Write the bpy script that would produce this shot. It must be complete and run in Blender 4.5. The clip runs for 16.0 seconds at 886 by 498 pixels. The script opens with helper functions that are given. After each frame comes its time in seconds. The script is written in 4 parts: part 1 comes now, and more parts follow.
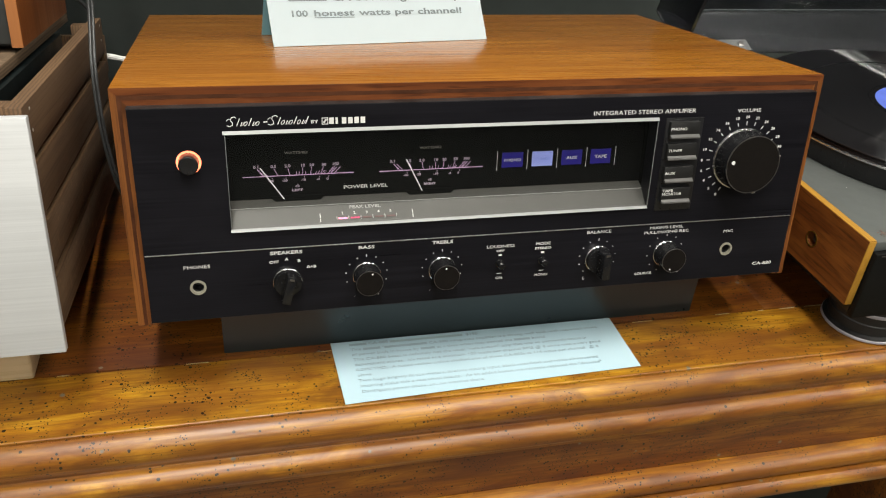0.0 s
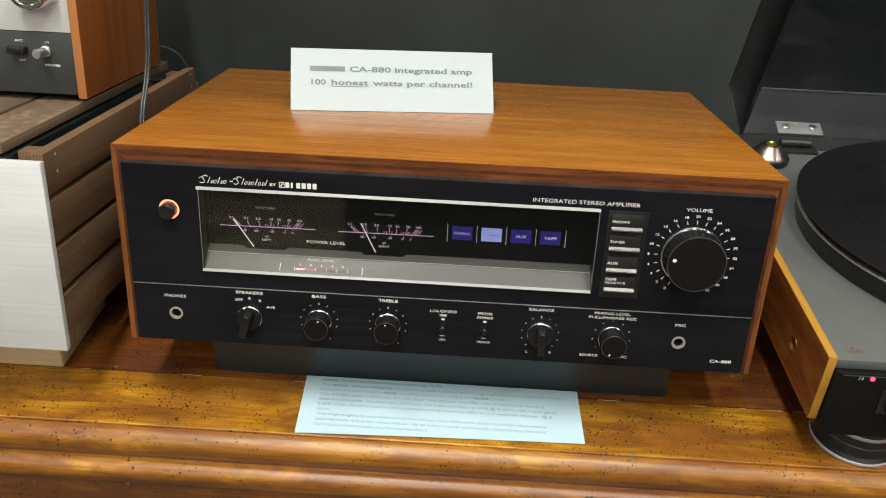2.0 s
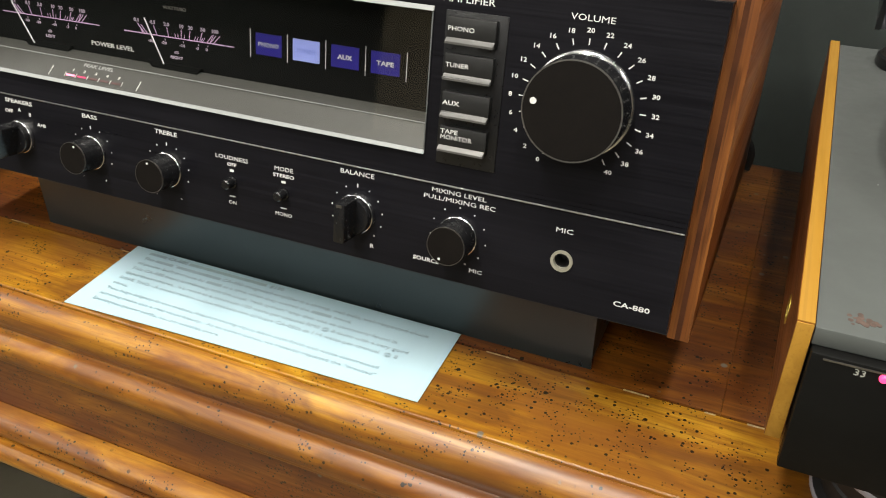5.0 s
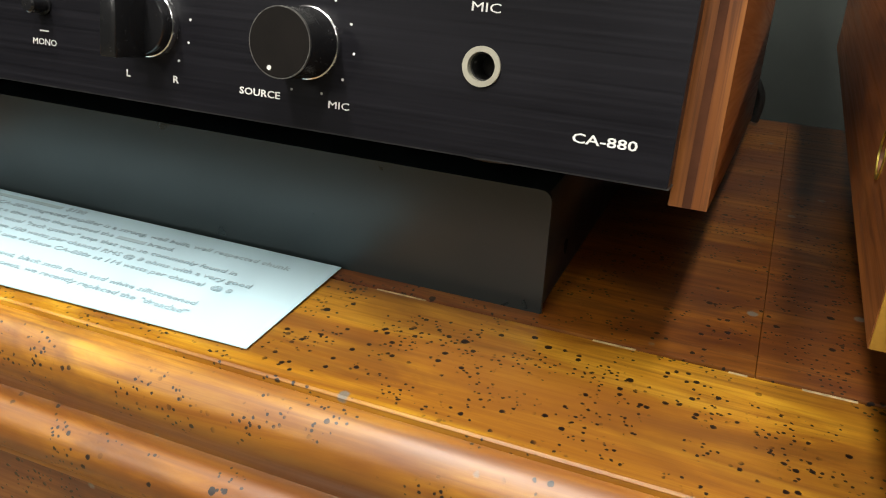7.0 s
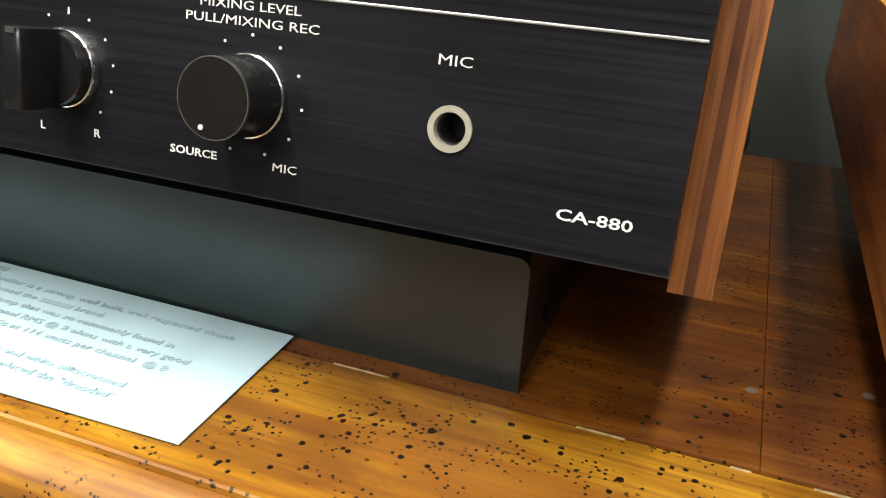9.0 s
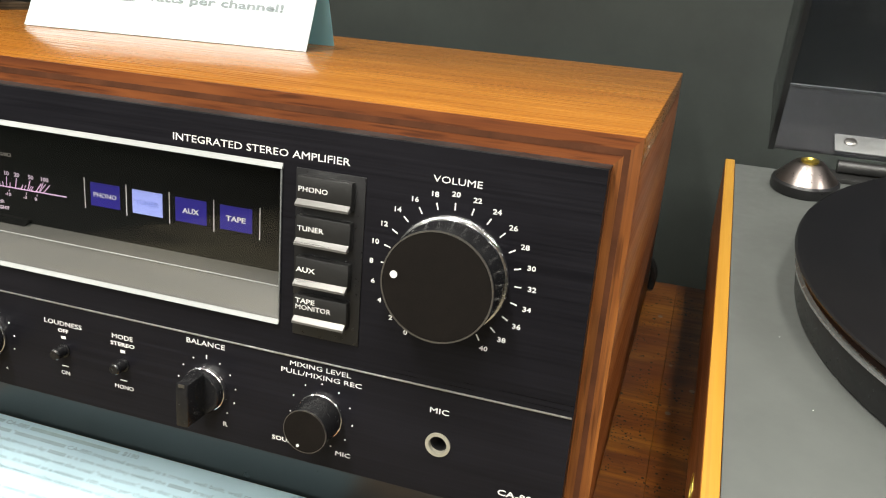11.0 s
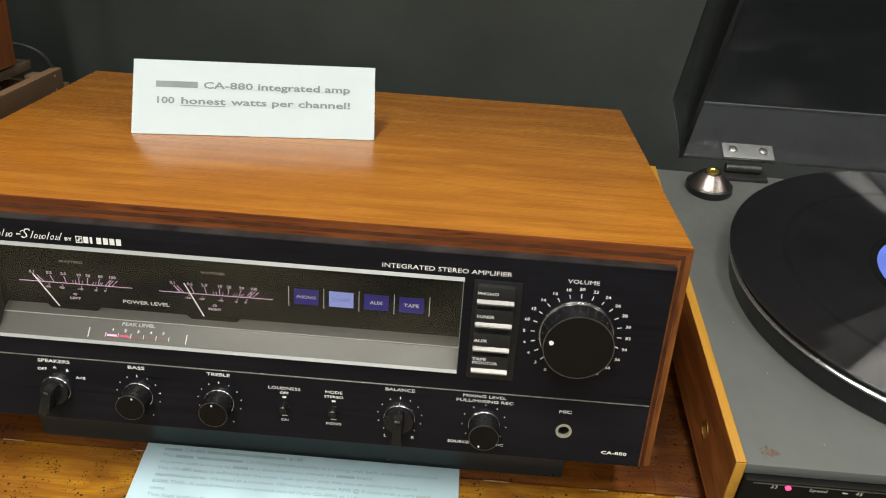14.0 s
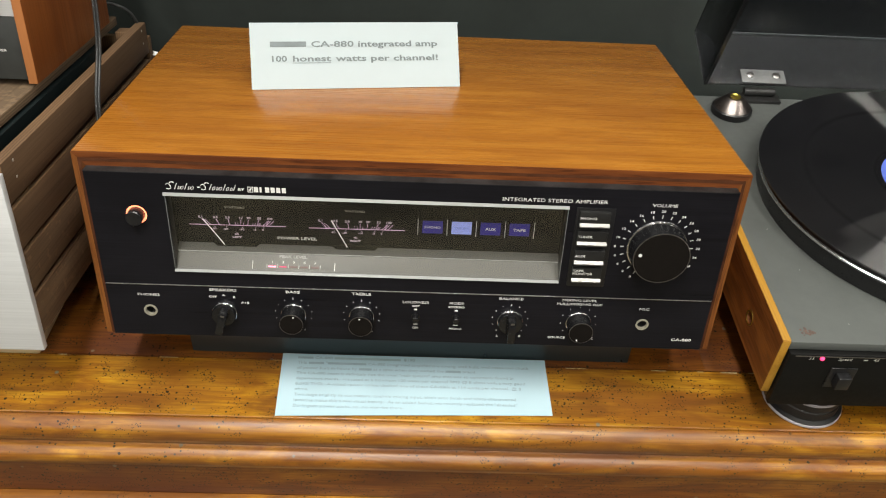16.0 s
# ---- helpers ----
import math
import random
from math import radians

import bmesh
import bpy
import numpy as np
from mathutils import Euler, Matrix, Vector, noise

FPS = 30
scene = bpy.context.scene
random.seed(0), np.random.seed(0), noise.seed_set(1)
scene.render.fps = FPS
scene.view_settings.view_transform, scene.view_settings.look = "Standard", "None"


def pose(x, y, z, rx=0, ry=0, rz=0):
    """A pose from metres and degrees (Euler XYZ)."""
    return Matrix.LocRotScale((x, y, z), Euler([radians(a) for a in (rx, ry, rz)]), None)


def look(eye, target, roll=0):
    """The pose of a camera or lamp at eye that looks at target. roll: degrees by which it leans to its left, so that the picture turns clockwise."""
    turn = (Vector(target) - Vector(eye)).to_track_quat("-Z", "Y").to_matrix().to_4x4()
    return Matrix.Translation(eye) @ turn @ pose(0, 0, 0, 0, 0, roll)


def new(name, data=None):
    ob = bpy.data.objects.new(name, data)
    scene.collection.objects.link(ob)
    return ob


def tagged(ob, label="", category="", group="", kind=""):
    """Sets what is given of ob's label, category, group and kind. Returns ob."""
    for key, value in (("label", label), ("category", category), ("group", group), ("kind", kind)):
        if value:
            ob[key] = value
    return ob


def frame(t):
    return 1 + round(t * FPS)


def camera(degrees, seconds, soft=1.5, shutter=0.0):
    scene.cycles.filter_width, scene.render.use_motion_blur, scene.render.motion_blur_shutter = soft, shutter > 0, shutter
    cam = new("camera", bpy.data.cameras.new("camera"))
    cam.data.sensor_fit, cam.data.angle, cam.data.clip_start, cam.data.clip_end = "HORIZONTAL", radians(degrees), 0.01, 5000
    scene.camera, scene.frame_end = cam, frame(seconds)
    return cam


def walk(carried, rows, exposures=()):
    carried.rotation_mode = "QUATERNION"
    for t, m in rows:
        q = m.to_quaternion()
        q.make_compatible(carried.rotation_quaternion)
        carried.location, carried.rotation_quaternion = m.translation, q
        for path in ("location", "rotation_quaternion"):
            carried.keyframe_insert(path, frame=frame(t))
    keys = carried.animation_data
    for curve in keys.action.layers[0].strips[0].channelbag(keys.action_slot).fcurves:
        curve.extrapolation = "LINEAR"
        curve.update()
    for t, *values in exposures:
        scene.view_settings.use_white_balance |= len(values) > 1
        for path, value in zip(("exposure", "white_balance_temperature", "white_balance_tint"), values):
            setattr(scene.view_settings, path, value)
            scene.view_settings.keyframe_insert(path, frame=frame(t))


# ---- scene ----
cam = camera(56.6, 16.0, 1.1)
PATH = [
    (0, (-0.144, -0.402, 0.374), (0.314, 1.218, -0.706), 4.8),
    (0.5, (-0.088, -0.436, 0.38), (0.223, 1.227, -0.687), 3.9),
    (1, (-0.033, -0.452, 0.393), (0.119, 1.238, -0.667), 4.0),
    (1.5, (-0.001, -0.458, 0.427), (0.017, 1.239, -0.632), 3.1),
    (2, (0.022, -0.442, 0.432), (-0.022, 1.253, -0.63), 2.5),
    (2.5, (0.078, -0.394, 0.425), (-0.056, 1.284, -0.655), 2.3),
    (3, (0.124, -0.362, 0.413), (-0.134, 1.29, -0.685), 1.4),
    (3.5, (0.177, -0.34, 0.401), (-0.265, 1.268, -0.702), -0.1),
    (4, (0.232, -0.324, 0.366), (-0.377, 1.217, -0.755), -0.6),
    (4.2, (0.241, -0.311, 0.345), (-0.403, 1.214, -0.778), -0.4),
    (6.3, (0.245, -0.206, 0.156), (-0.455, 1.446, -0.728), 1.9),
    (6.5, (0.245, -0.194, 0.143), (-0.445, 1.468, -0.728), 2.1),
    (7, (0.24, -0.167, 0.123), (-0.431, 1.518, -0.72), 2.4),
    (7.5, (0.227, -0.141, 0.111), (-0.415, 1.563, -0.717), 2.8),
    (8, (0.222, -0.121, 0.111), (-0.395, 1.593, -0.715), 3.1),
    (8.2, (0.222, -0.12, 0.111), (-0.388, 1.601, -0.705), 3.4),
    (10.3, (0.244, -0.189, 0.207), (-0.365, 1.525, -0.623), 2.7),
    (10.5, (0.243, -0.195, 0.225), (-0.354, 1.52, -0.615), 2.7),
    (11, (0.246, -0.208, 0.278), (-0.295, 1.492, -0.625), 1.8),
    (11.5, (0.256, -0.222, 0.325), (-0.227, 1.431, -0.69), 1.6),
    (12, (0.251, -0.238, 0.369), (-0.187, 1.392, -0.703), 1.4),
    (12.5, (0.225, -0.259, 0.401), (-0.112, 1.374, -0.703), 2.3),
    (13, (0.202, -0.284, 0.42), (-0.045, 1.357, -0.696), 3.1),
    (13.5, (0.163, -0.303, 0.429), (0.007, 1.344, -0.694), 3.3),
    (14, (0.109, -0.325, 0.435), (0.061, 1.323, -0.697), 3.6),
    (14.5, (0.067, -0.342, 0.446), (0.099, 1.289, -0.71), 4.0),
    (15, (0.049, -0.356, 0.469), (0.11, 1.23, -0.748), 4.1),
    (15.5, (0.03, -0.373, 0.492), (0.098, 1.165, -0.785), 4.0),
    (16, (0.011, -0.398, 0.504), (0.077, 1.112, -0.805), 3.5),
]
EXPOSURES = [(0, 0.12), (3.0, 0.16), (4.2, 0.26), (6.3, 0.50), (8.2, 0.70), (10.3, 0.92), (11, 0.84), (12, 0.31), (12.6, 0.14), (16, 0.13)]
walk(cam, [(t, look(eye, target, roll)) for t, eye, target, roll in PATH], EXPOSURES)

# ---- world and lights ----
world = bpy.data.worlds.new("world")
scene.world = world
world.use_nodes = True
world.node_tree.nodes["Background"].inputs[0].default_value = (0.9, 0.95, 1.0, 1)
world.node_tree.nodes["Background"].inputs[1].default_value = 0.02


def unseen_lamp(x, y, power, sx=0.16, sy=1.2):
    data = bpy.data.lights.new("unseen_area_lamp", "AREA")
    data.shape, data.size, data.size_y, data.energy, data.color = "RECTANGLE", sx, sy, power, (1.0, 0.97, 0.88)
    ob = new("unseen_area_lamp", data)
    ob.matrix_world = pose(x, y, 1.88)
    return ob


# all unseen: the first two placed from cast shadows, the rest added as fill
for lx, ly, lp in ((-0.29, -0.62, 33), (0.48, -0.62, 19), (-2.2, -0.55, 17), (1.9, -0.55, 22), (-0.20, -2.4, 30), (1.9, -2.4, 20), (-2.2, -2.4, 24), (-2.2, -4.6, 34), (1.2, -4.6, 18)):
    unseen_lamp(lx, ly, lp)


# ---- materials ----
class Nodes:
    """A small node builder round one principled material."""

    def __init__(self, name):
        self.mat = bpy.data.materials.new(name)
        self.mat.use_nodes = True
        self.tree = self.mat.node_tree
        self.b = self.tree.nodes["Principled BSDF"]

    def add(self, kind, **values):
        n = self.tree.nodes.new(kind)
        for k, v in values.items():
            n.inputs[k.replace("_", " ")].default_value = v
        return n

    def link(self, a, b):
        self.tree.links.new(a, b)

    def coords(self, scale=(1, 1, 1), turn=(0, 0, 0), kind="Object"):
        c = self.tree.nodes.new("ShaderNodeTexCoord")
        m = self.tree.nodes.new("ShaderNodeMapping")
        m.inputs["Scale"].default_value = scale
        m.inputs["Rotation"].default_value = turn
        self.link(c.outputs[kind], m.inputs[0])
        return m.outputs[0]

    def noise(self, vec, scale, detail=4, rough=0.5, distort=0.0):
        n = self.add("ShaderNodeTexNoise", Scale=scale, Detail=detail, Roughness=rough, Distortion=distort)
        self.link(vec, n.inputs["Vector"])
        return n.outputs[0]

    def ramp(self, fac, stops):
        r = self.tree.nodes.new("ShaderNodeValToRGB")
        el = r.color_ramp.elements
        while len(el) < len(stops):
            el.new(0.5)
        for e, (p, c) in zip(el, stops):
            e.position, e.color = p, (*c, 1) if len(c) == 3 else c
        self.link(fac, r.inputs[0])
        return r.outputs[0]

    def mix(self, fac, a, b, blend="MIX"):
        m = self.tree.nodes.new("ShaderNodeMix")
        m.data_type, m.blend_type = "RGBA", blend
        for val, sock in ((fac, m.inputs[0]), (a, m.inputs[6]), (b, m.inputs[7])):
            if isinstance(val, (int, float)):
                sock.default_value = val
            elif isinstance(val, tuple):
                sock.default_value = (*val, 1)
            else:
                self.link(val, sock)
        return m.outputs[2]

    def bump(self, height, strength, distance=0.001):
        n = self.add("ShaderNodeBump", Strength=strength, Distance=distance)
        self.link(height, n.inputs["Height"])
        self.link(n.outputs[0], self.b.inputs["Normal"])

    def colour(self, c):
        if isinstance(c, tuple):
            self.b.inputs["Base Color"].default_value = (*c, 1)
        else:
            self.link(c, self.b.inputs["Base Color"])
        return self

    def surface(self, rough, metal=0.0, coat=0.0, spec=0.5):
        if isinstance(rough, (int, float)):
            self.b.inputs["Roughness"].default_value = rough
        else:
            self.link(rough, self.b.inputs["Roughness"])
        self.b.inputs["Metallic"].default_value = metal
        self.b.inputs["Coat Weight"].default_value = coat
        self.b.inputs["Coat Roughness"].default_value = 0.12
        self.b.inputs["Specular IOR Level"].default_value = spec
        return self


def grey3(v):
    return (v, v, v)


def painted(name, c, rough=0.5, metal=0.0, vary=0.15, scale=60, bump=0.0, spec=0.5):
    """A paint, plastic or metal with cloudy variation of tone and gloss."""
    n = Nodes(name)
    v = n.coords()
    cloud = n.noise(v, scale, 5, 0.6)
    lo, hi = tuple(x * (1 - vary) for x in c), tuple(min(1, x * (1 + vary)) for x in c)
    n.colour(n.ramp(cloud, ((0.3, lo), (0.7, hi))))
    fine = n.noise(v, scale * 6, 3, 0.6)
    n.surface(n.ramp(fine, ((0.3, grey3(max(0, rough - 0.06))), (0.7, grey3(min(1, rough + 0.06))))), metal, spec=spec)
    if bump:
        n.bump(fine, bump, 0.0003)
    return n.mat


def glowing(name, c, strength):
    n = Nodes(name)
    n.colour(c).surface(0.4)
    n.b.inputs["Emission Color"].default_value = (*c, 1)
    n.b.inputs["Emission Strength"].default_value = strength
    return n.mat


def veneer(name, dark, mid, light, rough=0.3, axis="x", scale=1.0, coat=0.0, plies=None, spec=0.5, fleck=0.38, dash=0.0):
    """Straight-grained wood: long streaks along one axis and fine pores."""
    n = Nodes(name)
    k = {"x": (3, 60, 60), "y": (60, 3, 60), "z": (60, 60, 3)}[axis]
    v = n.coords(tuple(a * scale for a in k))
    f = {"x": (9, 700, 700), "y": (700, 9, 700), "z": (700, 700, 9)}[axis]
    w = n.coords(tuple(a * scale for a in f))
    streak = n.noise(v, 1.0, 6, 0.62, 0.6)
    pore = n.noise(w, 1.0, 3, 0.6)
    big = n.noise(n.coords((3, 3, 3)), 2.0, 3)
    base = n.ramp(streak, ((0.28, dark), (0.5, mid), (0.72, light)))
    base = n.mix(n.ramp(pore, ((0.36, grey3(fleck)), (0.47, grey3(0.0)))), base, dark)
    base = n.mix(n.ramp(big, ((0.35, grey3(0.0)), (0.7, grey3(0.45)))), base, tuple(a * 0.8 for a in mid))
    if dash:
        # short broken pores and patches of paler figure
        d = {"x": (34, 520, 520), "y": (520, 34, 520), "z": (520, 520, 34)}[axis]
        base = n.mix(n.ramp(n.noise(n.coords(d), 1.0, 2, 0.5), ((0.55, grey3(0.0)), (0.66, grey3(dash)))), base, tuple(a * 0.55 for a in dark))
        m = {"x": (16, 75, 75), "y": (75, 16, 75), "z": (75, 75, 16)}[axis]
        base = n.mix(n.ramp(n.noise(n.coords(m), 1.0, 3, 0.6), ((0.50, grey3(0.0)), (0.68, grey3(0.5)))), base, tuple(min(1, a * 1.12) for a in light))
    if plies:
        # glued layers, seen on the cut ends
        w = n.add("ShaderNodeTexWave", Scale=150.0, Distortion=2.2, Detail=2.0)
        w.bands_direction = plies
        n.link(n.coords((1, 1, 1)), w.inputs["Vector"])
        base = n.mix(n.ramp(w.outputs["Color"], ((0.25, grey3(0.5)), (0.6, grey3(0.0)))), base, tuple(a * 0.45 for a in dark))
    n.colour(base)
    n.surface(n.ramp(pore, ((0.35, grey3(min(1, rough + 0.12))), (0.6, grey3(rough)))), 0.0, coat, spec)
    n.bump(pore, 0.12, 0.0002)
    return n.mat


def distressed_pine(name, tone=(1.0, 1.0, 1.0), spots=0.0, gloss=0.24):
    """Stained and lacquered pine with a plain grain, dark worm specks of several sizes and grey dents."""
    n = Nodes(name)
    obj = n.coords((1, 1, 1))
    grain = n.noise(n.coords((9.0, 60, 60)), 1.0, 7, 0.65, 1.4)
    fine = n.noise(n.coords((10, 520, 520)), 1.0, 3, 0.6)
    k, g, u = tone
    base = n.ramp(grain, ((0.27, (0.120 * k, 0.034 * g, 0.004 * u)), (0.42, (0.275 * k, 0.101 * g, 0.007 * u)), (0.55, (0.43 * k, 0.194 * g, 0.012 * u)), (0.70, (0.61 * k, 0.325 * g, 0.028 * u))))
    base = n.mix(n.ramp(fine, ((0.34, grey3(0.6)), (0.54, grey3(0.0)))), base, (0.17 * k, 0.055 * g, 0.006))
    cloud = n.noise(n.coords((4, 9, 9)), 1.8, 4)
    base = n.mix(n.ramp(cloud, ((0.42, grey3(0.0)), (0.66, grey3(0.8)))), base, (0.17 * k, 0.058 * g, 0.008))
    patch = n.noise(n.coords((7, 26, 26)), 1.5, 5, 0.6, 0.8)
    base = n.mix(n.ramp(patch, ((0.50, grey3(0.0)), (0.64, grey3(0.7)))), base, (0.12 * k, 0.040 * g, 0.006))
    shift = n.add("ShaderNodeTexNoise", Scale=900.0, Detail=2.0)
    n.link(obj, shift.inputs["Vector"])
    warp = n.tree.nodes.new("ShaderNodeVectorMath")
    warp.operation = "MULTIPLY_ADD"
    n.link(shift.outputs["Color"], warp.inputs[0])
    warp.inputs[1].default_value = (0.0009, 0.0007, 0.0007)
    n.link(obj, warp.inputs[2])
    height = None
    for scale, radius, keep, soft in ((520, 0.29, 0.545, 0.72), (250, 0.225, 0.53, 0.78), (105, 0.130, 0.515, 0.85)):
        vor = n.add("ShaderNodeTexVoronoi", Scale=scale, Randomness=1.0)
        n.link(warp.outputs[0], vor.inputs["Vector"])
        spot = n.ramp(vor.outputs["Distance"], ((radius * soft, grey3(1.0)), (radius, grey3(0.0))))
        few = n.ramp(n.noise(obj, scale * 0.13, 2), ((keep + spots - 0.04, grey3(0.0)), (keep + spots, grey3(1.0))))
        spot = n.mix(1.0, spot, few, "MULTIPLY")
        base = n.mix(spot, base, (0.006, 0.002, 0.001))
        height = spot if height is None else n.mix(1.0, height, spot, "ADD")
    vor = n.add("ShaderNodeTexVoronoi", Scale=38.0, Randomness=1.0)
    n.link(warp.outputs[0], vor.inputs["Vector"])
    dent = n.ramp(vor.outputs["Distance"], ((0.050, grey3(1.0)), (0.072, grey3(0.0))))
    base = n.mix(dent, base, (0.16, 0.13, 0.10))
    height = n.mix(1.0, height, dent, "ADD")
    n.colour(base)
    n.surface(n.ramp(fine, ((0.3, grey3(0.46)), (0.7, grey3(0.34)))), 0.0, 0.35)
    n.b.inputs["Coat Roughness"].default_value = gloss
    inv = n.tree.nodes.new("ShaderNodeInvert")
    n.link(height, inv.inputs[1])
    n.bump(inv.outputs[0], 0.18, 0.0005)
    return n.mat


M = {}
M["pine"] = distressed_pine("lacquered_pine", (1.0, 1.02, 0.8))
# top veneer lighter than the sides: reflected light is put into its colour
M["walnut_x"] = veneer("lit_walnut_top", (0.245, 0.082, 0.010), (0.322, 0.117, 0.013), (0.385, 0.155, 0.019), 0.24, "x", 1.1, 0.3, fleck=0.22, dash=0.24)
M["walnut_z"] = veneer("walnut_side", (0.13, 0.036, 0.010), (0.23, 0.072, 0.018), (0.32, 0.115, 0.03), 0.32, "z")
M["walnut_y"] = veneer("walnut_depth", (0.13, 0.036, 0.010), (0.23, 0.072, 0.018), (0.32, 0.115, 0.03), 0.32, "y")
M["edge_x"] = veneer("edge_band_long", (0.070, 0.017, 0.005), (0.135, 0.037, 0.009), (0.20, 0.062, 0.015), 0.45, "x", 2.0, spec=0.25, fleck=0.5, dash=0.7)
M["edge_z"] = veneer("edge_band_upright", (0.060, 0.016, 0.004), (0.155, 0.049, 0.010), (0.275, 0.098, 0.020), 0.42, "z", 2.2, spec=0.35, fleck=0.6, dash=0.6)
# teak colour darkened for the shadow side of the turntable cheek
M["teak_shaded"] = veneer("teak", (0.080, 0.022, 0.005), (0.180, 0.055, 0.010), (0.28, 0.098, 0.018), 0.36, "y", 0.8, 0.15, fleck=0.6, dash=0.6)
M["cheek_edge"] = veneer("cheek_edge", (0.28, 0.132, 0.012), (0.40, 0.200, 0.022), (0.46, 0.245, 0.034), 0.45, "y")
M["crate"] = veneer("weathered_crate_wood", (0.082, 0.043, 0.020), (0.168, 0.093, 0.043), (0.25, 0.148, 0.072), 0.75, "y", 0.8, 0.0, "X")
M["crate_top"] = veneer("weathered_crate_top", (0.10, 0.064, 0.036), (0.18, 0.118, 0.068), (0.26, 0.175, 0.105), 0.72, "y", 0.8, 0.0, "Z")
M["raw_pine"] = veneer("raw_pine", (0.42, 0.30, 0.15), (0.60, 0.47, 0.28), (0.70, 0.57, 0.36), 0.7, "x", 0.6)
def brushed(name, lo, hi, rough, metal, spec=0.5, bump=0.05):
    """Sheet metal with fine scratches that run along x, and soft smears."""
    n = Nodes(name)
    scratch = n.noise(n.coords((6, 900, 900)), 1.0, 4, 0.65)
    smear = n.noise(n.coords((9, 30, 30)), 1.0, 4, 0.6, 0.5)
    both = n.mix(0.45, scratch, smear)
    n.colour(n.ramp(both, ((0.36, lo), (0.64, hi))))
    n.surface(n.ramp(both, ((0.36, grey3(rough - 0.07)), (0.64, grey3(rough + 0.08)))), metal, spec=spec)
    n.bump(scratch, bump, 0.0002)
    return n.mat


M["black_panel"] = brushed("black_satin_panel", (0.0044, 0.0043, 0.0058), (0.0096, 0.0093, 0.0126), 0.34, 0.0, 0.2)
M["black_plastic"] = painted("black_plastic", (0.010, 0.010, 0.011), 0.32, 0, 0.2, 80)
M["knob_face"] = painted("knob_face", (0.0055, 0.0042, 0.0036), 0.6, 0, 0.2, 200, spec=0.15)
# the teal cast paints the blue sheet's reflection into the prop's dark colour
M["prop_black"] = painted("dark_metal_teal_cast", (0.011, 0.0170, 0.0180), 0.33, 0.0, 0.05, 9, spec=0.6)
M["chrome"] = painted("chrome", (0.75, 0.75, 0.76), 0.22, 1.0, 0.05, 100)
M["alu"] = painted("satin_aluminium", (0.68, 0.68, 0.69), 0.38, 1.0, 0.08, 90)
M["white_ink"] = painted("white_ink", (0.72, 0.72, 0.70), 0.6, 0, 0.04, 300)
M["dim_ink"] = painted("dim_ink", (0.22, 0.21, 0.20), 0.6, 0, 0.04, 300)
M["grey_ink"] = painted("grey_ink", (0.36, 0.36, 0.36), 0.7, 0, 0.06, 300)
M["sign_ink"] = painted("grey_print", (0.16, 0.19, 0.20), 0.7, 0, 0.1, 100)
M["deck"] = painted("grey_deck_paint", (0.085, 0.092, 0.088), 0.6, 0, 0.08, 25, 0.05)
M["wall_dark"] = painted("dark_green_black_wall", (0.0165, 0.0215, 0.0190), 0.75, 0, 0.25, 8, 0.1)
M["wall_tan"] = painted("tan_wall_paint", (0.34, 0.29, 0.20), 0.8, 0, 0.08, 3)
M["ceiling_dark"] = painted("ceiling_grey_paint", (0.20, 0.20, 0.19), 0.9, 0, 0.08, 4)
def rug(name):
    """A worn tan carpet, trodden flat, with cloudy soiling."""
    n = Nodes(name)
    v = n.coords()
    big = n.ramp(n.noise(v, 1.3, 4, 0.55), ((0.32, (0.15, 0.128, 0.082)), (0.68, (0.25, 0.215, 0.14))))
    figure = n.noise(n.coords((1.1, 1.4, 1)), 1.0, 3, 0.5)
    big = n.mix(n.ramp(figure, ((0.47, grey3(0.0)), (0.66, grey3(0.85)))), big, (0.045, 0.039, 0.029))
    n.colour(n.mix(n.ramp(n.noise(v, 38, 3), ((0.35, grey3(0.25)), (0.6, grey3(0.0)))), big, (0.08, 0.066, 0.043)))
    n.surface(0.95)
    return n.mat


M["carpet"] = rug("worn_carpet")
M["rubber"] = painted("black_rubber", (0.012, 0.012, 0.012), 0.55, 0, 0.2, 90)
M["label_blue"] = painted("blue_record_label", (0.10, 0.16, 0.62), 0.55, 0, 0.08, 60)
M["silver_plate"] = brushed("brushed_silver_plate", (0.56, 0.57, 0.58), (0.66, 0.67, 0.68), 0.5, 0.2, 0.5, 0.06)
M["pine_moulding"] = distressed_pine("lacquered_pine_moulding", (0.86, 0.80, 0.8), 0.055, 0.36)
# same pine; shade behind the seam and below the edge is in its tone
M["pine_shaded"] = distressed_pine("shaded_pine_boards", (0.52, 0.40, 0.5))
M["seam"] = painted("seam_dirt", (0.05, 0.036, 0.024), 0.8, 0, 0.8, 90)
M["chip"] = painted("bare_wood_chip", (0.42, 0.31, 0.17), 0.7, 0, 0.4, 300)
M["core_dark"] = painted("dark_core", (0.070, 0.024, 0.010), 0.7, 0, 0.35, 90, spec=0.15)
M["edge_metal"] = painted("worn_panel_edge", (0.05, 0.05, 0.052), 0.4, 0.6, 0.6, 60)
M["jack_ring"] = painted("pale_socket_metal", (0.46, 0.44, 0.36), 0.4, 0.5, 0.1, 300)
M["orange_glow"] = glowing("orange_glow", (1.0, 0.25, 0.12), 2.2)
M["display_black"] = painted("display_black", (0.006, 0.006, 0.006), 0.85, 0, 0.03, 6, spec=0.05)
M["ledge_grey"] = brushed("ledge_grey", (0.060, 0.059, 0.055), (0.066, 0.065, 0.060), 0.42, 0.0, 0.5, 0.0)
M["violet_ink"] = glowing("violet_backlit_print", (0.55, 0.36, 0.55), 0.45)
